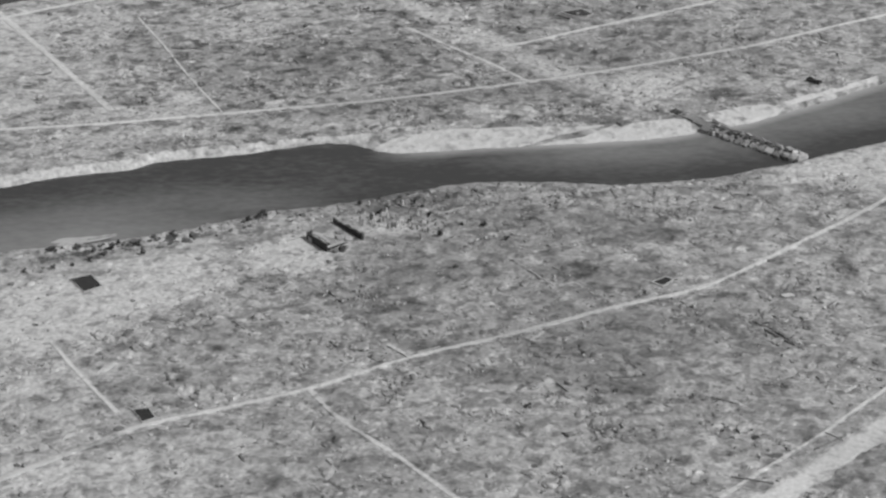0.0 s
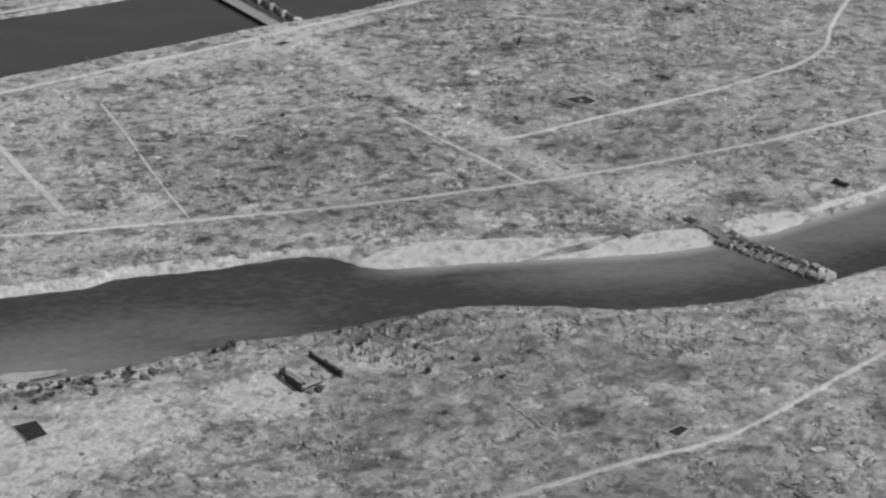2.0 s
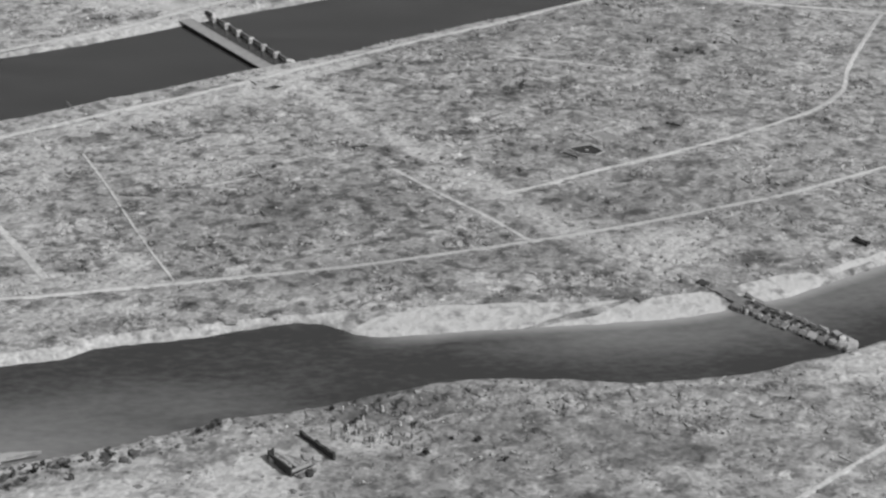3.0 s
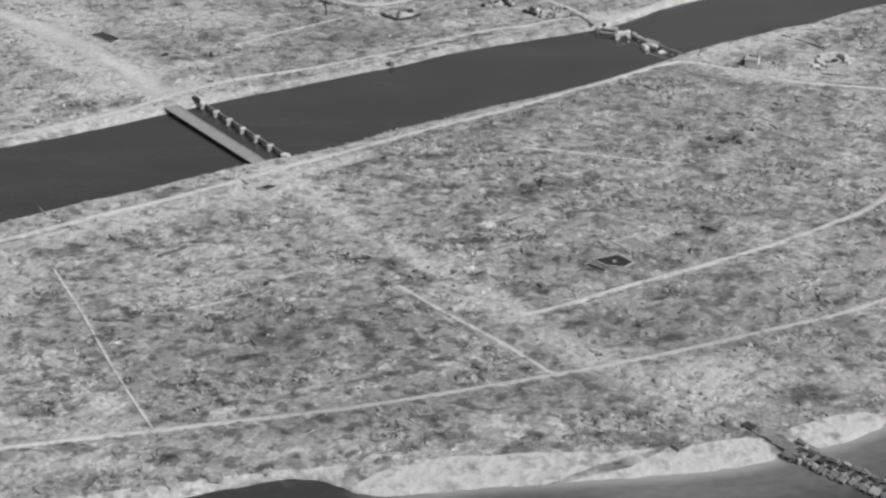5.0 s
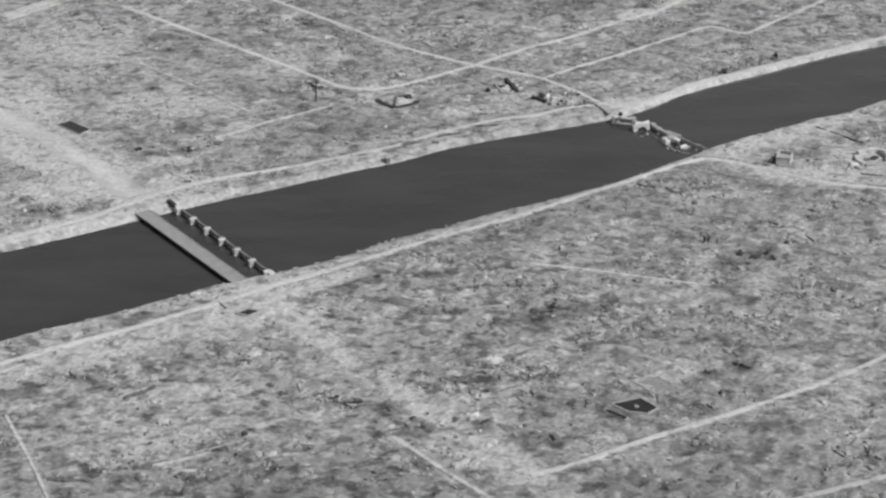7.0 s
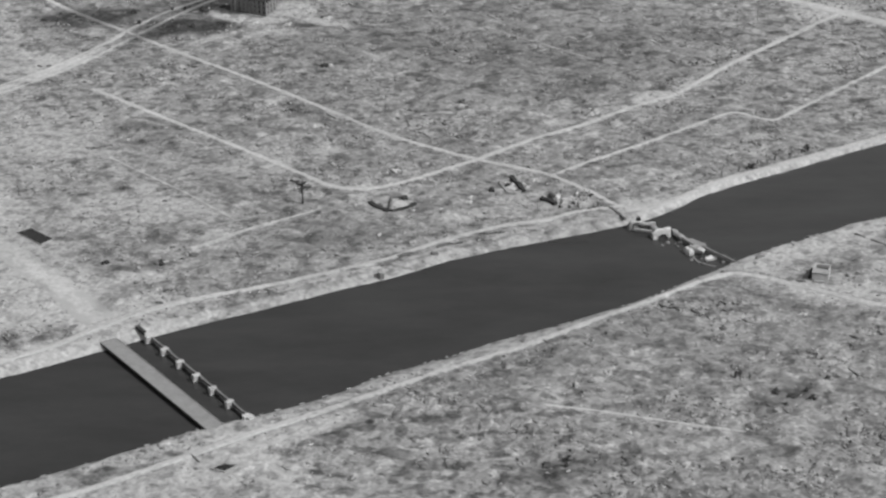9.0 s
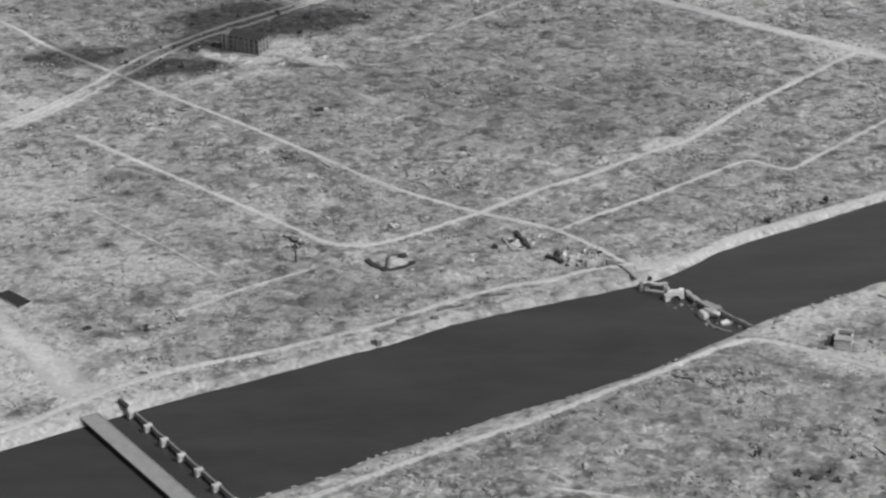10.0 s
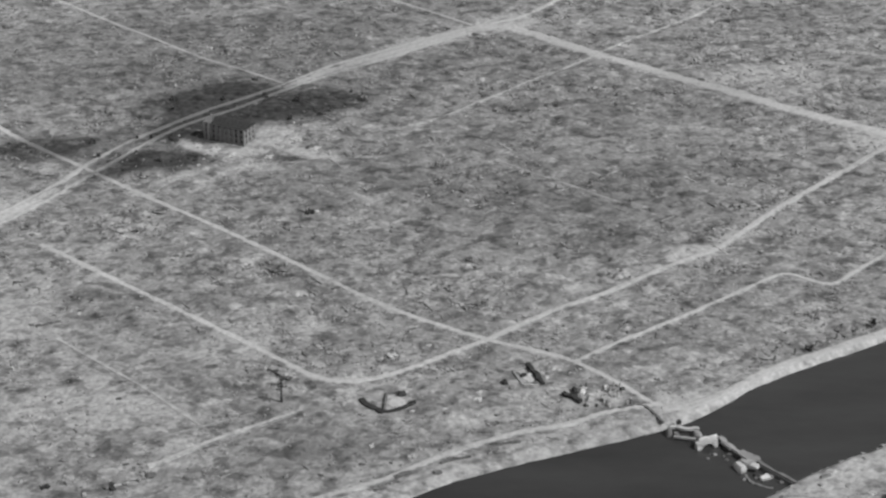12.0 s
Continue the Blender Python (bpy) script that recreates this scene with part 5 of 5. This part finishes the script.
def floor_platform(corners, label):
    """A bare house floor left on the ground."""
    c = sum((Vector(p) for p in corners), Vector((0, 0))) / len(corners)
    ob = thing("floor_platform", pose(c.x, c.y, 0), label, "foundation")
    rim = [(p[0] - c.x, p[1] - c.y) for p in corners]
    for k in range(len(rim)):
        part("edge_wall", band(bmesh.new(), [rim[k], rim[(k + 1) % len(rim)]], 0.5, -0.3, 0.3, random.Random(k), 0.3), CONCRETE, ob)
    bm = bmesh.new()
    lo = [bm.verts.new((x * 0.97, y * 0.97, -0.3)) for x, y in rim]
    hi = [bm.verts.new((x * 0.97, y * 0.97, 0.16)) for x, y in rim]
    bm.faces.new(lo[::-1])
    bm.faces.new(hi)
    for k in range(len(rim)):
        j = (k + 1) % len(rim)
        bm.faces.new((lo[k], lo[j], hi[j], hi[k]))
    part("floor_slab", bm, RUBBLE, ob)
    return ob


floor_platform([(50.7, 750.5), (56.9, 753.8), (64.1, 745.0), (58.5, 741.8)], "bare pale floor of a vanished building beside the reservoir")


# ---- burnt trees, posts and poles ----
def burnt_tree_meshes(rng, height, low):
    """Trunk and limbs, each a tapered tube of a few sides."""

    def tube(bm, a, b, r0, r1, sides=6):
        d = (b - a).normalized()
        u = d.orthogonal().normalized()
        v = d.cross(u)
        rings = []
        for p, r in ((a, r0), (a.lerp(b, 0.5) + u * r0 * rng.uniform(-0.3, 0.3), (r0 + r1) / 2), (b, r1)):
            rings.append([bm.verts.new(p + (u * math.cos(k * 6.283 / sides) + v * math.sin(k * 6.283 / sides)) * r) for k in range(sides)])
        for p, q in zip(rings, rings[1:]):
            for k in range(sides):
                bm.faces.new((p[k], p[(k + 1) % sides], q[(k + 1) % sides], q[k]))
        bm.faces.new(rings[-1])

    trunk, limbs, twigs = bmesh.new(), bmesh.new(), bmesh.new()
    top = Vector((rng.uniform(-0.2, 0.2), rng.uniform(-0.2, 0.2), height))
    tube(trunk, Vector((0, 0, -0.4)), top, 0.13 * height ** 0.6, 0.07)
    for i in range(6):
        s = rng.uniform(low, 0.95)
        a = top * s
        ang = rng.uniform(0, 6.283)
        b = a + Vector((math.cos(ang), math.sin(ang), rng.uniform(0.3, 1.0))) * height * rng.uniform(0.16, 0.3) * (1.0 if low > 0.2 else 1.9)
        tube(limbs, a, b, 0.11, 0.04, 5)
        for _ in range(34):
            p = a.lerp(b, rng.uniform(0.3, 1.1)) + Vector((rng.uniform(-1, 1), rng.uniform(-1, 1), rng.uniform(-0.6, 0.6))) * height * (0.11 if low > 0.2 else 0.2)
            q = [twigs.verts.new(p + Vector((rng.uniform(-1, 1), rng.uniform(-1, 1), rng.uniform(-1, 1))) * 0.36) for _ in range(3)]
            twigs.faces.new(q)
    return trunk, limbs, twigs


def burnt_tree(x, y, height, seed, label, name="burnt_tree", low=0.35):
    rng = random.Random(seed)
    ob = thing(name, pose(x, y, 0, 0, 0, rng.uniform(0, 360)), label, name.split("_")[1], "burnt trees and shrubs")
    trunk, limbs, twigs = burnt_tree_meshes(rng, height, low)
    part("trunk", trunk, DARK, ob)
    part("limbs", limbs, DARK, ob)
    part("crown", twigs, LEAF, ob, "few scorched leaves")
    return ob


masters = [burnt_tree(-43.5, 937.5, 7.0, 1, "tall charred tree, bare and dark"), burnt_tree(12.2, 564.2, 1.7, 2, "low charred shrub with scorched leaves", "burnt_shrub", 0.05), burnt_tree(19.0, 555.3, 1.4, 3, "low charred shrub with scorched leaves", "burnt_shrub", 0.05)]
rng = random.Random(77)
spots = [(-0.5, 558.4), (3.8, 537.2), (-9.5, 566.6), (-18.6, 572.4), (-8.2, 580.1), (-12.8, 582.7), (-78.3, 556.9), (-111, 537.1), (-105.8, 538.8), (-101.2, 542.2), (-97.7, 545.6), (-96, 549.5), (-101.3, 547.6), (-88.5, 552.0), (-86.3, 546.5), (-118.9, 535.1)]
spots += [(rng.uniform(-26, 14), rng.uniform(558, 580)) for _ in range(7)]
spots += [(x, float(near_a(x)) - rng.uniform(1.2, 4)) for x in [rng.uniform(-120, -40) for _ in range(8)]]
spots += [(x, float(top_b(x)) + rng.uniform(4, 7)) for x in (99, 119)]
spots += [(rng.uniform(-98, -50), rng.uniform(1118, 1142)) for _ in range(8)] + [(rng.uniform(-140, -90), rng.uniform(1086, 1106)) for _ in range(6)]
spots += [(rng.gauss(89, 6), rng.gauss(823, 4)) for _ in range(5)] + [(rng.gauss(32, 8), rng.gauss(790, 3)) for _ in range(2)]
for i, (x, y) in enumerate(spots):
    src = masters[1 + i % 2]
    t = copy_thing(src, pose(x, y, 0, 0, 0, rng.uniform(0, 360)))
    t.scale = [rng.uniform(0.6, 1.1)] * 3


def stone_post(x, y, h, material, label):
    ob = thing("stone_post", pose(x, y, 0, 0, 0, rng.uniform(0, 90)), label, "post", "standing stone posts")
    bm = bmesh.new()
    prism(bm, [(-0.32, -0.3), (0.32, -0.3), (0.24, h), (-0.24, h)], -0.28, 0.28)
    part("shaft", bm, material, ob)
    boxed("base", (-0.55, 0.55, -0.5, 0.5, -0.3, 0.25), CONCRETE, ob, rough=0.05)
    return ob


post_a = stone_post(-20.0, 566.0, 1.9, PALE, "upright pale stone post near the ruined hall")
post_b = stone_post(-16.0, 563.0, 1.9, BRICK, "upright blackened stone post near the ruined hall")
for i in range(44):
    p = copy_thing((post_a, post_b)[i % 2], pose(rng.gauss(-13, 7), rng.gauss(567, 5), 0, 0, 0, rng.uniform(0, 90)))
    p.scale = [rng.uniform(0.5, 0.95)] * 3
for x, y in ((107.3, 969.6), (88.7, 957.8), (101.2, 966.0), (94.7, 961.6), (98.0, 963.8), (113.5, 973.6)):
    copy_thing(post_b, pose(x, y, 0, 0, 0, rng.uniform(0, 90))).scale = [0.8] * 3
for i in range(22):
    p = copy_thing((post_a, post_b)[i % 2], pose(rng.uniform(35, 49), rng.uniform(934, 945), 0, 0, 0, rng.uniform(0, 90)))
    p.scale = [rng.uniform(0.5, 0.9)] * 3


def river_pillar():
    ob = thing("river_pillar", pose(-18.0, 890.6, 0, 0, 0, 30), "dark stone pillar standing at the waterline", "pillar")
    boxed("shaft", (-0.7, 0.7, -0.7, 0.7, -4, 0.6), BRICK, ob, rough=0.08)
    boxed("cap", (-0.9, 0.9, -0.9, 0.9, 0.6, 0.9), CONCRETE, ob, rough=0.06)
    return ob


def utility_pole(x, y, h):
    ob = thing("utility_pole", pose(x, y, 0, 0, 0, GRID), "lone grey utility pole among rubble", "pole", "utility poles")
    bm = bmesh.new()
    bmesh.ops.create_cone(bm, segments=8, radius1=0.2, radius2=0.12, depth=h + 0.4, cap_ends=True, matrix=pose(0, 0, h / 2 - 0.2))
    part("shaft", bm, CONCRETE, ob)
    boxed("crossarm", (-0.9, 0.9, -0.07, 0.07, h - 0.7, h - 0.5), DARK, ob)
    return ob


def groyne():
    ob = thing("stone_groyne", pose(56.8, 641.0, -1.2, 0, 0, 88), "short dark stone groyne across the sandbar", "groyne")
    g = random.Random(5)
    for i in range(7):
        boxed("stone", (-3.2 + i * 0.95, -2.4 + i * 0.95, -0.6, 0.5, -0.6, 0.6 + i * 0.12), BRICK, ob, rough=0.16)
    return ob


river_pillar()
groyne()
for x, y, h in ((118, 1094, 8.0), (29, 905 + 25, 5.0), (-43, 1049, 3.0)):
    utility_pole(x, y, h)


# ---- garden and boundary walls that still draw lines across the ruins ----
def low_wall(a, b, h, material, label, seed):
    m, n = along(a, b)
    ob = thing("boundary_wall", m, label, "wall", "boundary walls")
    g = random.Random(seed)
    k = max(2, int(n / 1.8))
    for i in range(k):
        if g.random() < 0.08:
            continue
        hh = h * g.uniform(0.6, 1.0)
        boxed("wall_block", (n * i / k, n * (i + 1) / k - 0.04, -0.2, 0.2, -0.4, hh), material, ob, rough=0.06)
    return ob


WALLS = []
WALLS += [((-47.5, 552.7), (-41.2, 557.5), 0), ((-1.3, 572.5), (7.1, 577.6), 0), ((-14.5, 493.6), (-8.8, 487.6), 0), ((-6.4, 490.3), (1.6, 494.3), 0), ((84.2, 507.2), (96.9, 492), 1), ((44.7, 494.5), (51.2, 481.4), 1), ((124, 916.3), (137.6, 903.2), 1), ((-17, 897.5), (-7.4, 904), 1), ((20, 543), (30, 528), 1)]
WALLS += [((22, 541), (31.5, 527.5), 0), ((-104, 556), (-96, 559), 0), ((132.5, 879.8), (139.6, 878), 1), ((-44, 935), (-62, 926), 0), ((-62, 926), (-80, 917), 0), ((-62, 716), (-50, 722), 0), ((-36, 712), (-24, 722), 1), ((-24, 722), (-10, 728), 1), ((14, 745), (26, 753), 1)]
WALLS += [((52, 750), (58, 742), 0), ((100, 1117), (108, 1122), 0), ((-30, 1070), (-18, 1056), 0), ((-118, 992), (-108, 1000), 0), ((66, 470), (76, 464), 1), ((92, 443), (104, 452), 1), ((70, 431), (80, 428), 1)]
for i, (a, b, dark) in enumerate(WALLS):
    low_wall(a, b, 0.4, BRICK if dark else CONCRETE, "charred dark remains of a boundary wall" if dark else "pale broken remains of a boundary wall", i)


# ---- rubble, heaps and foundations over the whole quarter: stuff ----
def land_points(count, seed, x0=-205, x1=205, clear=0.5, keep=None):
    """Random places on dry land, off the roads."""
    g = np.random.RandomState(seed)
    x, y = g.uniform(x0, x1, count), g.uniform(400, 1290, count)
    ok = np.abs(x) < 95 + 0.115 * (y - 400) + 12
    ok &= ((y < near_a(x) - 0.8) | (y > top_a(x) + 0.3)) & ((y < near_b(x) - 0.7) | (y > top_b(x) + 0.8))
    x, y = x[ok], y[ok]
    ok = (road_gap(x, y) > clear) & (pad_gap(x, y) > -1)
    x, y = x[ok], y[ok]
    if keep is not None:
        ok = keep(x, y, g)
        x, y = x[ok], y[ok]
    return x, y, g


BOX_FACES = np.array([(3, 2, 1, 0), (4, 5, 6, 7), (0, 1, 5, 4), (1, 2, 6, 5), (2, 3, 7, 6), (3, 0, 4, 7)])


def scatter_blocks(name, x, y, g, sx, sy, sz, turn, material, label, category, sink=0.25, taper=0.7):
    """Many rough blocks in one mesh."""
    k = len(x)
    u = np.array([-1, 1, 1, -1, -1, 1, 1, -1]) * np.ones((k, 1))
    v = np.array([-1, -1, 1, 1, -1, -1, 1, 1]) * np.ones((k, 1))
    w = np.array([0, 0, 0, 0, 1, 1, 1, 1]) * np.ones((k, 1))
    shrink = 1 - w * (1 - taper)
    u = (u * shrink + g.uniform(-0.35, 0.35, (k, 8))) * sx[:, None]
    v = (v * shrink + g.uniform(-0.35, 0.35, (k, 8))) * sy[:, None]
    z = (w + g.uniform(-0.3, 0.3, (k, 8)) * w) * (sz + sink)[:, None] - sink
    c, s = np.cos(turn)[:, None], np.sin(turn)[:, None]
    verts = np.stack([x[:, None] + u * c - v * s, y[:, None] + u * s + v * c, z], -1).reshape(-1, 3)
    faces = (np.arange(k)[:, None, None] * 8 + BOX_FACES[None]).reshape(-1, 4)
    me = mesh_from(name, verts.tolist(), faces.tolist(), material)
    return tagged(new(name, me), label, category, kind="stuff")


def scatter_heaps(name, x, y, g, r, h, stretch, turn, material, label, category, ground=False):
    """Low uneven mounds, each two rings and a top."""
    k, sides = len(x), 9
    ang = np.linspace(0, 2 * np.pi, sides, endpoint=False)
    rings = []
    for rad, lift in ((1.0, -0.15), (0.62, 0.62)):
        rr = rad * (1 + g.uniform(-0.33, 0.33, (k, sides)))
        u, v = np.cos(ang) * rr * r[:, None] * stretch[:, None], np.sin(ang) * rr * r[:, None]
        z = (lift + g.uniform(-0.25, 0.3, (k, sides)) * (lift > 0)) * h[:, None]
        rings.append((u, v, z))
    top = (np.zeros((k, 1)), np.zeros((k, 1)), h[:, None] * g.uniform(0.6, 1.2, (k, 1)))
    u, v, z = (np.concatenate([rings[0][i], rings[1][i], top[i]], 1) for i in range(3))
    c, s = np.cos(turn)[:, None], np.sin(turn)[:, None]
    verts = np.stack([x[:, None] + u * c - v * s, y[:, None] + u * s + v * c, z], -1).reshape(-1, 3)
    quads = [(i, (i + 1) % sides, sides + (i + 1) % sides, sides + i) for i in range(sides)]
    tris = [(sides + i, sides + (i + 1) % sides, 2 * sides) for i in range(sides)]
    n = 2 * sides + 1
    faces = (np.arange(k)[:, None, None] * n + np.array(quads)[None]).reshape(-1, 4).tolist() + (np.arange(k)[:, None, None] * n + np.array(tris)[None]).reshape(-1, 3).tolist()
    me = mesh_from(name, verts.tolist(), faces, material)
    if ground:
        for key, at in (("pale", pale_at), ("burnt", dark_at), ("coarse", coarse_at)):
            float_attr(me, key, np.clip(at(verts[:, 0], verts[:, 1]), 0, 1.4))
    return tagged(new(name, me), label, category, kind="stuff")


def on_rubble(x, y, g):
    p = 0.55 + 0.6 * vnoise(x, y, 14, 41) + 0.35 * vnoise(x, y, 5, 42)
    bare = np.clip(np.maximum(0.9 * pale_at(x, y), dark_at(x, y)), 0, 0.95)
    return g.uniform(0, 1, x.shape) < p * (1 - bare)


x, y, g = land_points(230000, 101, keep=on_rubble)
size = np.exp(g.normal(-1.35, 0.45, len(x)))
scatter_blocks("rubble", x, y, g, size, size * g.uniform(0.35, 0.9, len(x)), size * g.uniform(0.25, 0.8, len(x)), g.uniform(0, 6.28, len(x)), RUBBLE, "broken brick, tile and masonry rubble of burnt houses", "rubble")
x, y, g = land_points(700, 103, keep=on_rubble)
length = np.exp(g.normal(0.0, 0.4, len(x)))
scatter_blocks("fallen_timber", x, y, g, length, np.full(len(x), 0.09), np.full(len(x), 0.16), radians(GRID) + g.randint(0, 2, len(x)) * 1.571 + g.normal(0, 0.25, len(x)), CHAR, "charred black fallen beams scattered over rubble", "timber", taper=0.95)
# low dark heaps that draw the dark marks across the rubble
x, y, g = land_points(16000, 105, clear=0.8, keep=on_rubble)
r = np.exp(g.normal(-0.6, 0.35, len(x)))
scatter_heaps("dark_heap", x, y, g, r, r * g.uniform(0.2, 0.42, len(x)), g.uniform(1.0, 1.9, len(x)), g.normal(0.1, 0.6, len(x)), CHAR, "dark heaps of debris", "rubble")
x, y, g = land_points(9000, 107, clear=0.8, keep=on_rubble)
r = np.exp(g.normal(-0.95, 0.38, len(x)))
scatter_heaps("ash_heap", x, y, g, r, r * g.uniform(0.12, 0.28, len(x)), g.uniform(1.0, 2.4, len(x)), g.normal(0.1, 0.6, len(x)), ASH, "pale heaps of ash and roof tiles", "rubble")

x, y, g = land_points(50000, 131, clear=2.4, keep=on_rubble)
r = np.minimum(np.exp(g.normal(0.2, 0.35, len(x))), 2.0)
scatter_heaps("debris_mound", x, y, g, r, r * g.uniform(0.2, 0.5, len(x)) * np.where(y > 880, 0.6, 1.0), g.uniform(1.0, 2.0, len(x)), g.normal(0.3, 0.7, len(x)), GROUND, "low grey mounds of house debris and ash", "rubble", True)

# low foundations: broken lines of pale stone, in the street grid
x, y, g = land_points(2600, 109, clear=1.0, keep=on_rubble)
turn = radians(GRID) + g.randint(0, 2, len(x)) * 1.571 + g.normal(0, 0.07, len(x))
scatter_blocks("foundation_wall", x, y, g, g.uniform(0.7, 2.8, len(x)), g.uniform(0.12, 0.2, len(x)), g.uniform(0.12, 0.35, len(x)), turn, RUBBLE, "low broken foundation walls of burnt houses", "foundation", taper=0.95)
x, y, g = land_points(900, 111, clear=1.0, keep=on_rubble)
scatter_blocks("white_slab", x, y, g, g.uniform(0.3, 0.7, len(x)), g.uniform(0.2, 0.5, len(x)), g.uniform(0.15, 0.4, len(x)), g.uniform(0, 3, len(x)), PALE, "scattered white plaster and concrete slabs", "rubble")


# black heaps, thickest where the ground is darkest
def on_dark_spots(x, y, g):
    return g.uniform(0, 1, x.shape) < 0.8 * np.clip(dark_at(x, y) - 0.45, 0, 1)


x, y, g = land_points(60000, 117, clear=0.6, keep=on_dark_spots)
r = np.exp(g.normal(-0.5, 0.4, len(x)))
scatter_heaps("black_heap", x, y, g, r, r * g.uniform(0.2, 0.6, len(x)), g.uniform(1.0, 2.0, len(x)), g.uniform(0, 3, len(x)), DARK, "low black heaps on the dark patches", "rubble")
x, y, g = land_points(22000, 119, clear=0.6, keep=on_dark_spots)
r = np.exp(g.normal(-0.9, 0.4, len(x)))
scatter_heaps("cinder_heap", x, y, g, r, r * g.uniform(0.2, 0.6, len(x)), g.uniform(1.0, 2.0, len(x)), g.uniform(0, 3, len(x)), CHAR, "grey heaps of cinders and tile among black heaps", "rubble")


# scorched scrub along the near bank
def on_bank(x, y, g):
    d = near_a(x) - y
    return (d > 1.0) & (d < 9.0) & (x < -36) & (g.uniform(0, 1, x.shape) < 0.75 - 0.06 * d)


x, y, g = land_points(90000, 121, x0=-150, x1=-30, clear=0.6, keep=on_bank)
r = np.exp(g.normal(-0.75, 0.4, len(x)))
scatter_heaps("burnt_scrub", x, y, g, r, r * g.uniform(0.4, 1.0, len(x)), g.uniform(1.0, 1.8, len(x)), g.uniform(0, 3, len(x)), LEAF, "low scorched scrub along the river bank", "scrub")


# longer traces of lanes, hedges and plot edges
x, y, g = land_points(260, 113, clear=1.5, keep=on_rubble)
turn = radians(GRID) + g.randint(0, 2, len(x)) * 1.571 + g.normal(0, 0.12, len(x))
scatter_blocks("plot_edge", x, y, g, g.uniform(2.0, 6.5, len(x)), g.uniform(0.18, 0.4, len(x)), g.uniform(0.12, 0.3, len(x)), turn, ASH, "pale lines of plot edges and garden paths", "foundation", taper=0.9)
x, y, g = land_points(60, 115, clear=1.5, keep=on_rubble)
turn = g.randint(0, 2, len(x)) * 1.571 * (g.uniform(0, 1, len(x)) < 0.35) + g.normal(0.25, 0.35, len(x))
scatter_blocks("burnt_hedge", x, y, g, g.uniform(0.8, 2.4, len(x)), g.uniform(0.3, 0.7, len(x)), g.uniform(0.3, 0.7, len(x)), turn, CHAR, "dark lines of burnt hedges and charred debris", "hedge", taper=0.6)


# ---- embankments with coping stones ----
def embankment(name, edge, x0, x1, count, seed, label, level=0.0):
    ob = tagged(thing(name, pose(0, 0, 0), label, "embankment"), kind="structure")
    g = random.Random(seed)
    stones = []
    for i in range(3):
        bm = bmesh.new()
        box(bm, -0.95, 0.95, -0.3, 0.3, -0.8, 0.16, 0.1, g)
        bmesh.ops.recalc_face_normals(bm, faces=bm.faces)
        me = bpy.data.meshes.new("coping_stone")
        bm.to_mesh(me)
        bm.free()
        me.materials.append(STONE)
        stones.append(me)
    for i in range(count):
        if g.random() < 0.3:
            continue
        x = x0 + (x1 - x0) * i / count
        y = float(edge(x))
        slope = math.degrees(math.atan2(float(edge(x + 1)) - y, 1))
        s = new("coping_stone", g.choice(stones))
        s.parent = ob
        s.matrix_basis = pose(x, y + g.uniform(-0.9, -0.1), level + g.uniform(-0.14, 0.02), g.uniform(-5, 5), g.uniform(-5, 5), slope + g.uniform(-14, 14)) @ Matrix.Diagonal((g.uniform(0.3, 1.0), g.uniform(0.6, 1.6), 1, 1))
    return ob


embankment("embankment_near", near_a, -150, -50, 50, 3, "pale rough stone edge of the near river")
embankment("embankment_far", lambda x: near_b(x) + slope_b(x) + 0.3, -165, 175, 170, 4, "pale rough stone edge of the far river", LEVEL_B + 0.05)
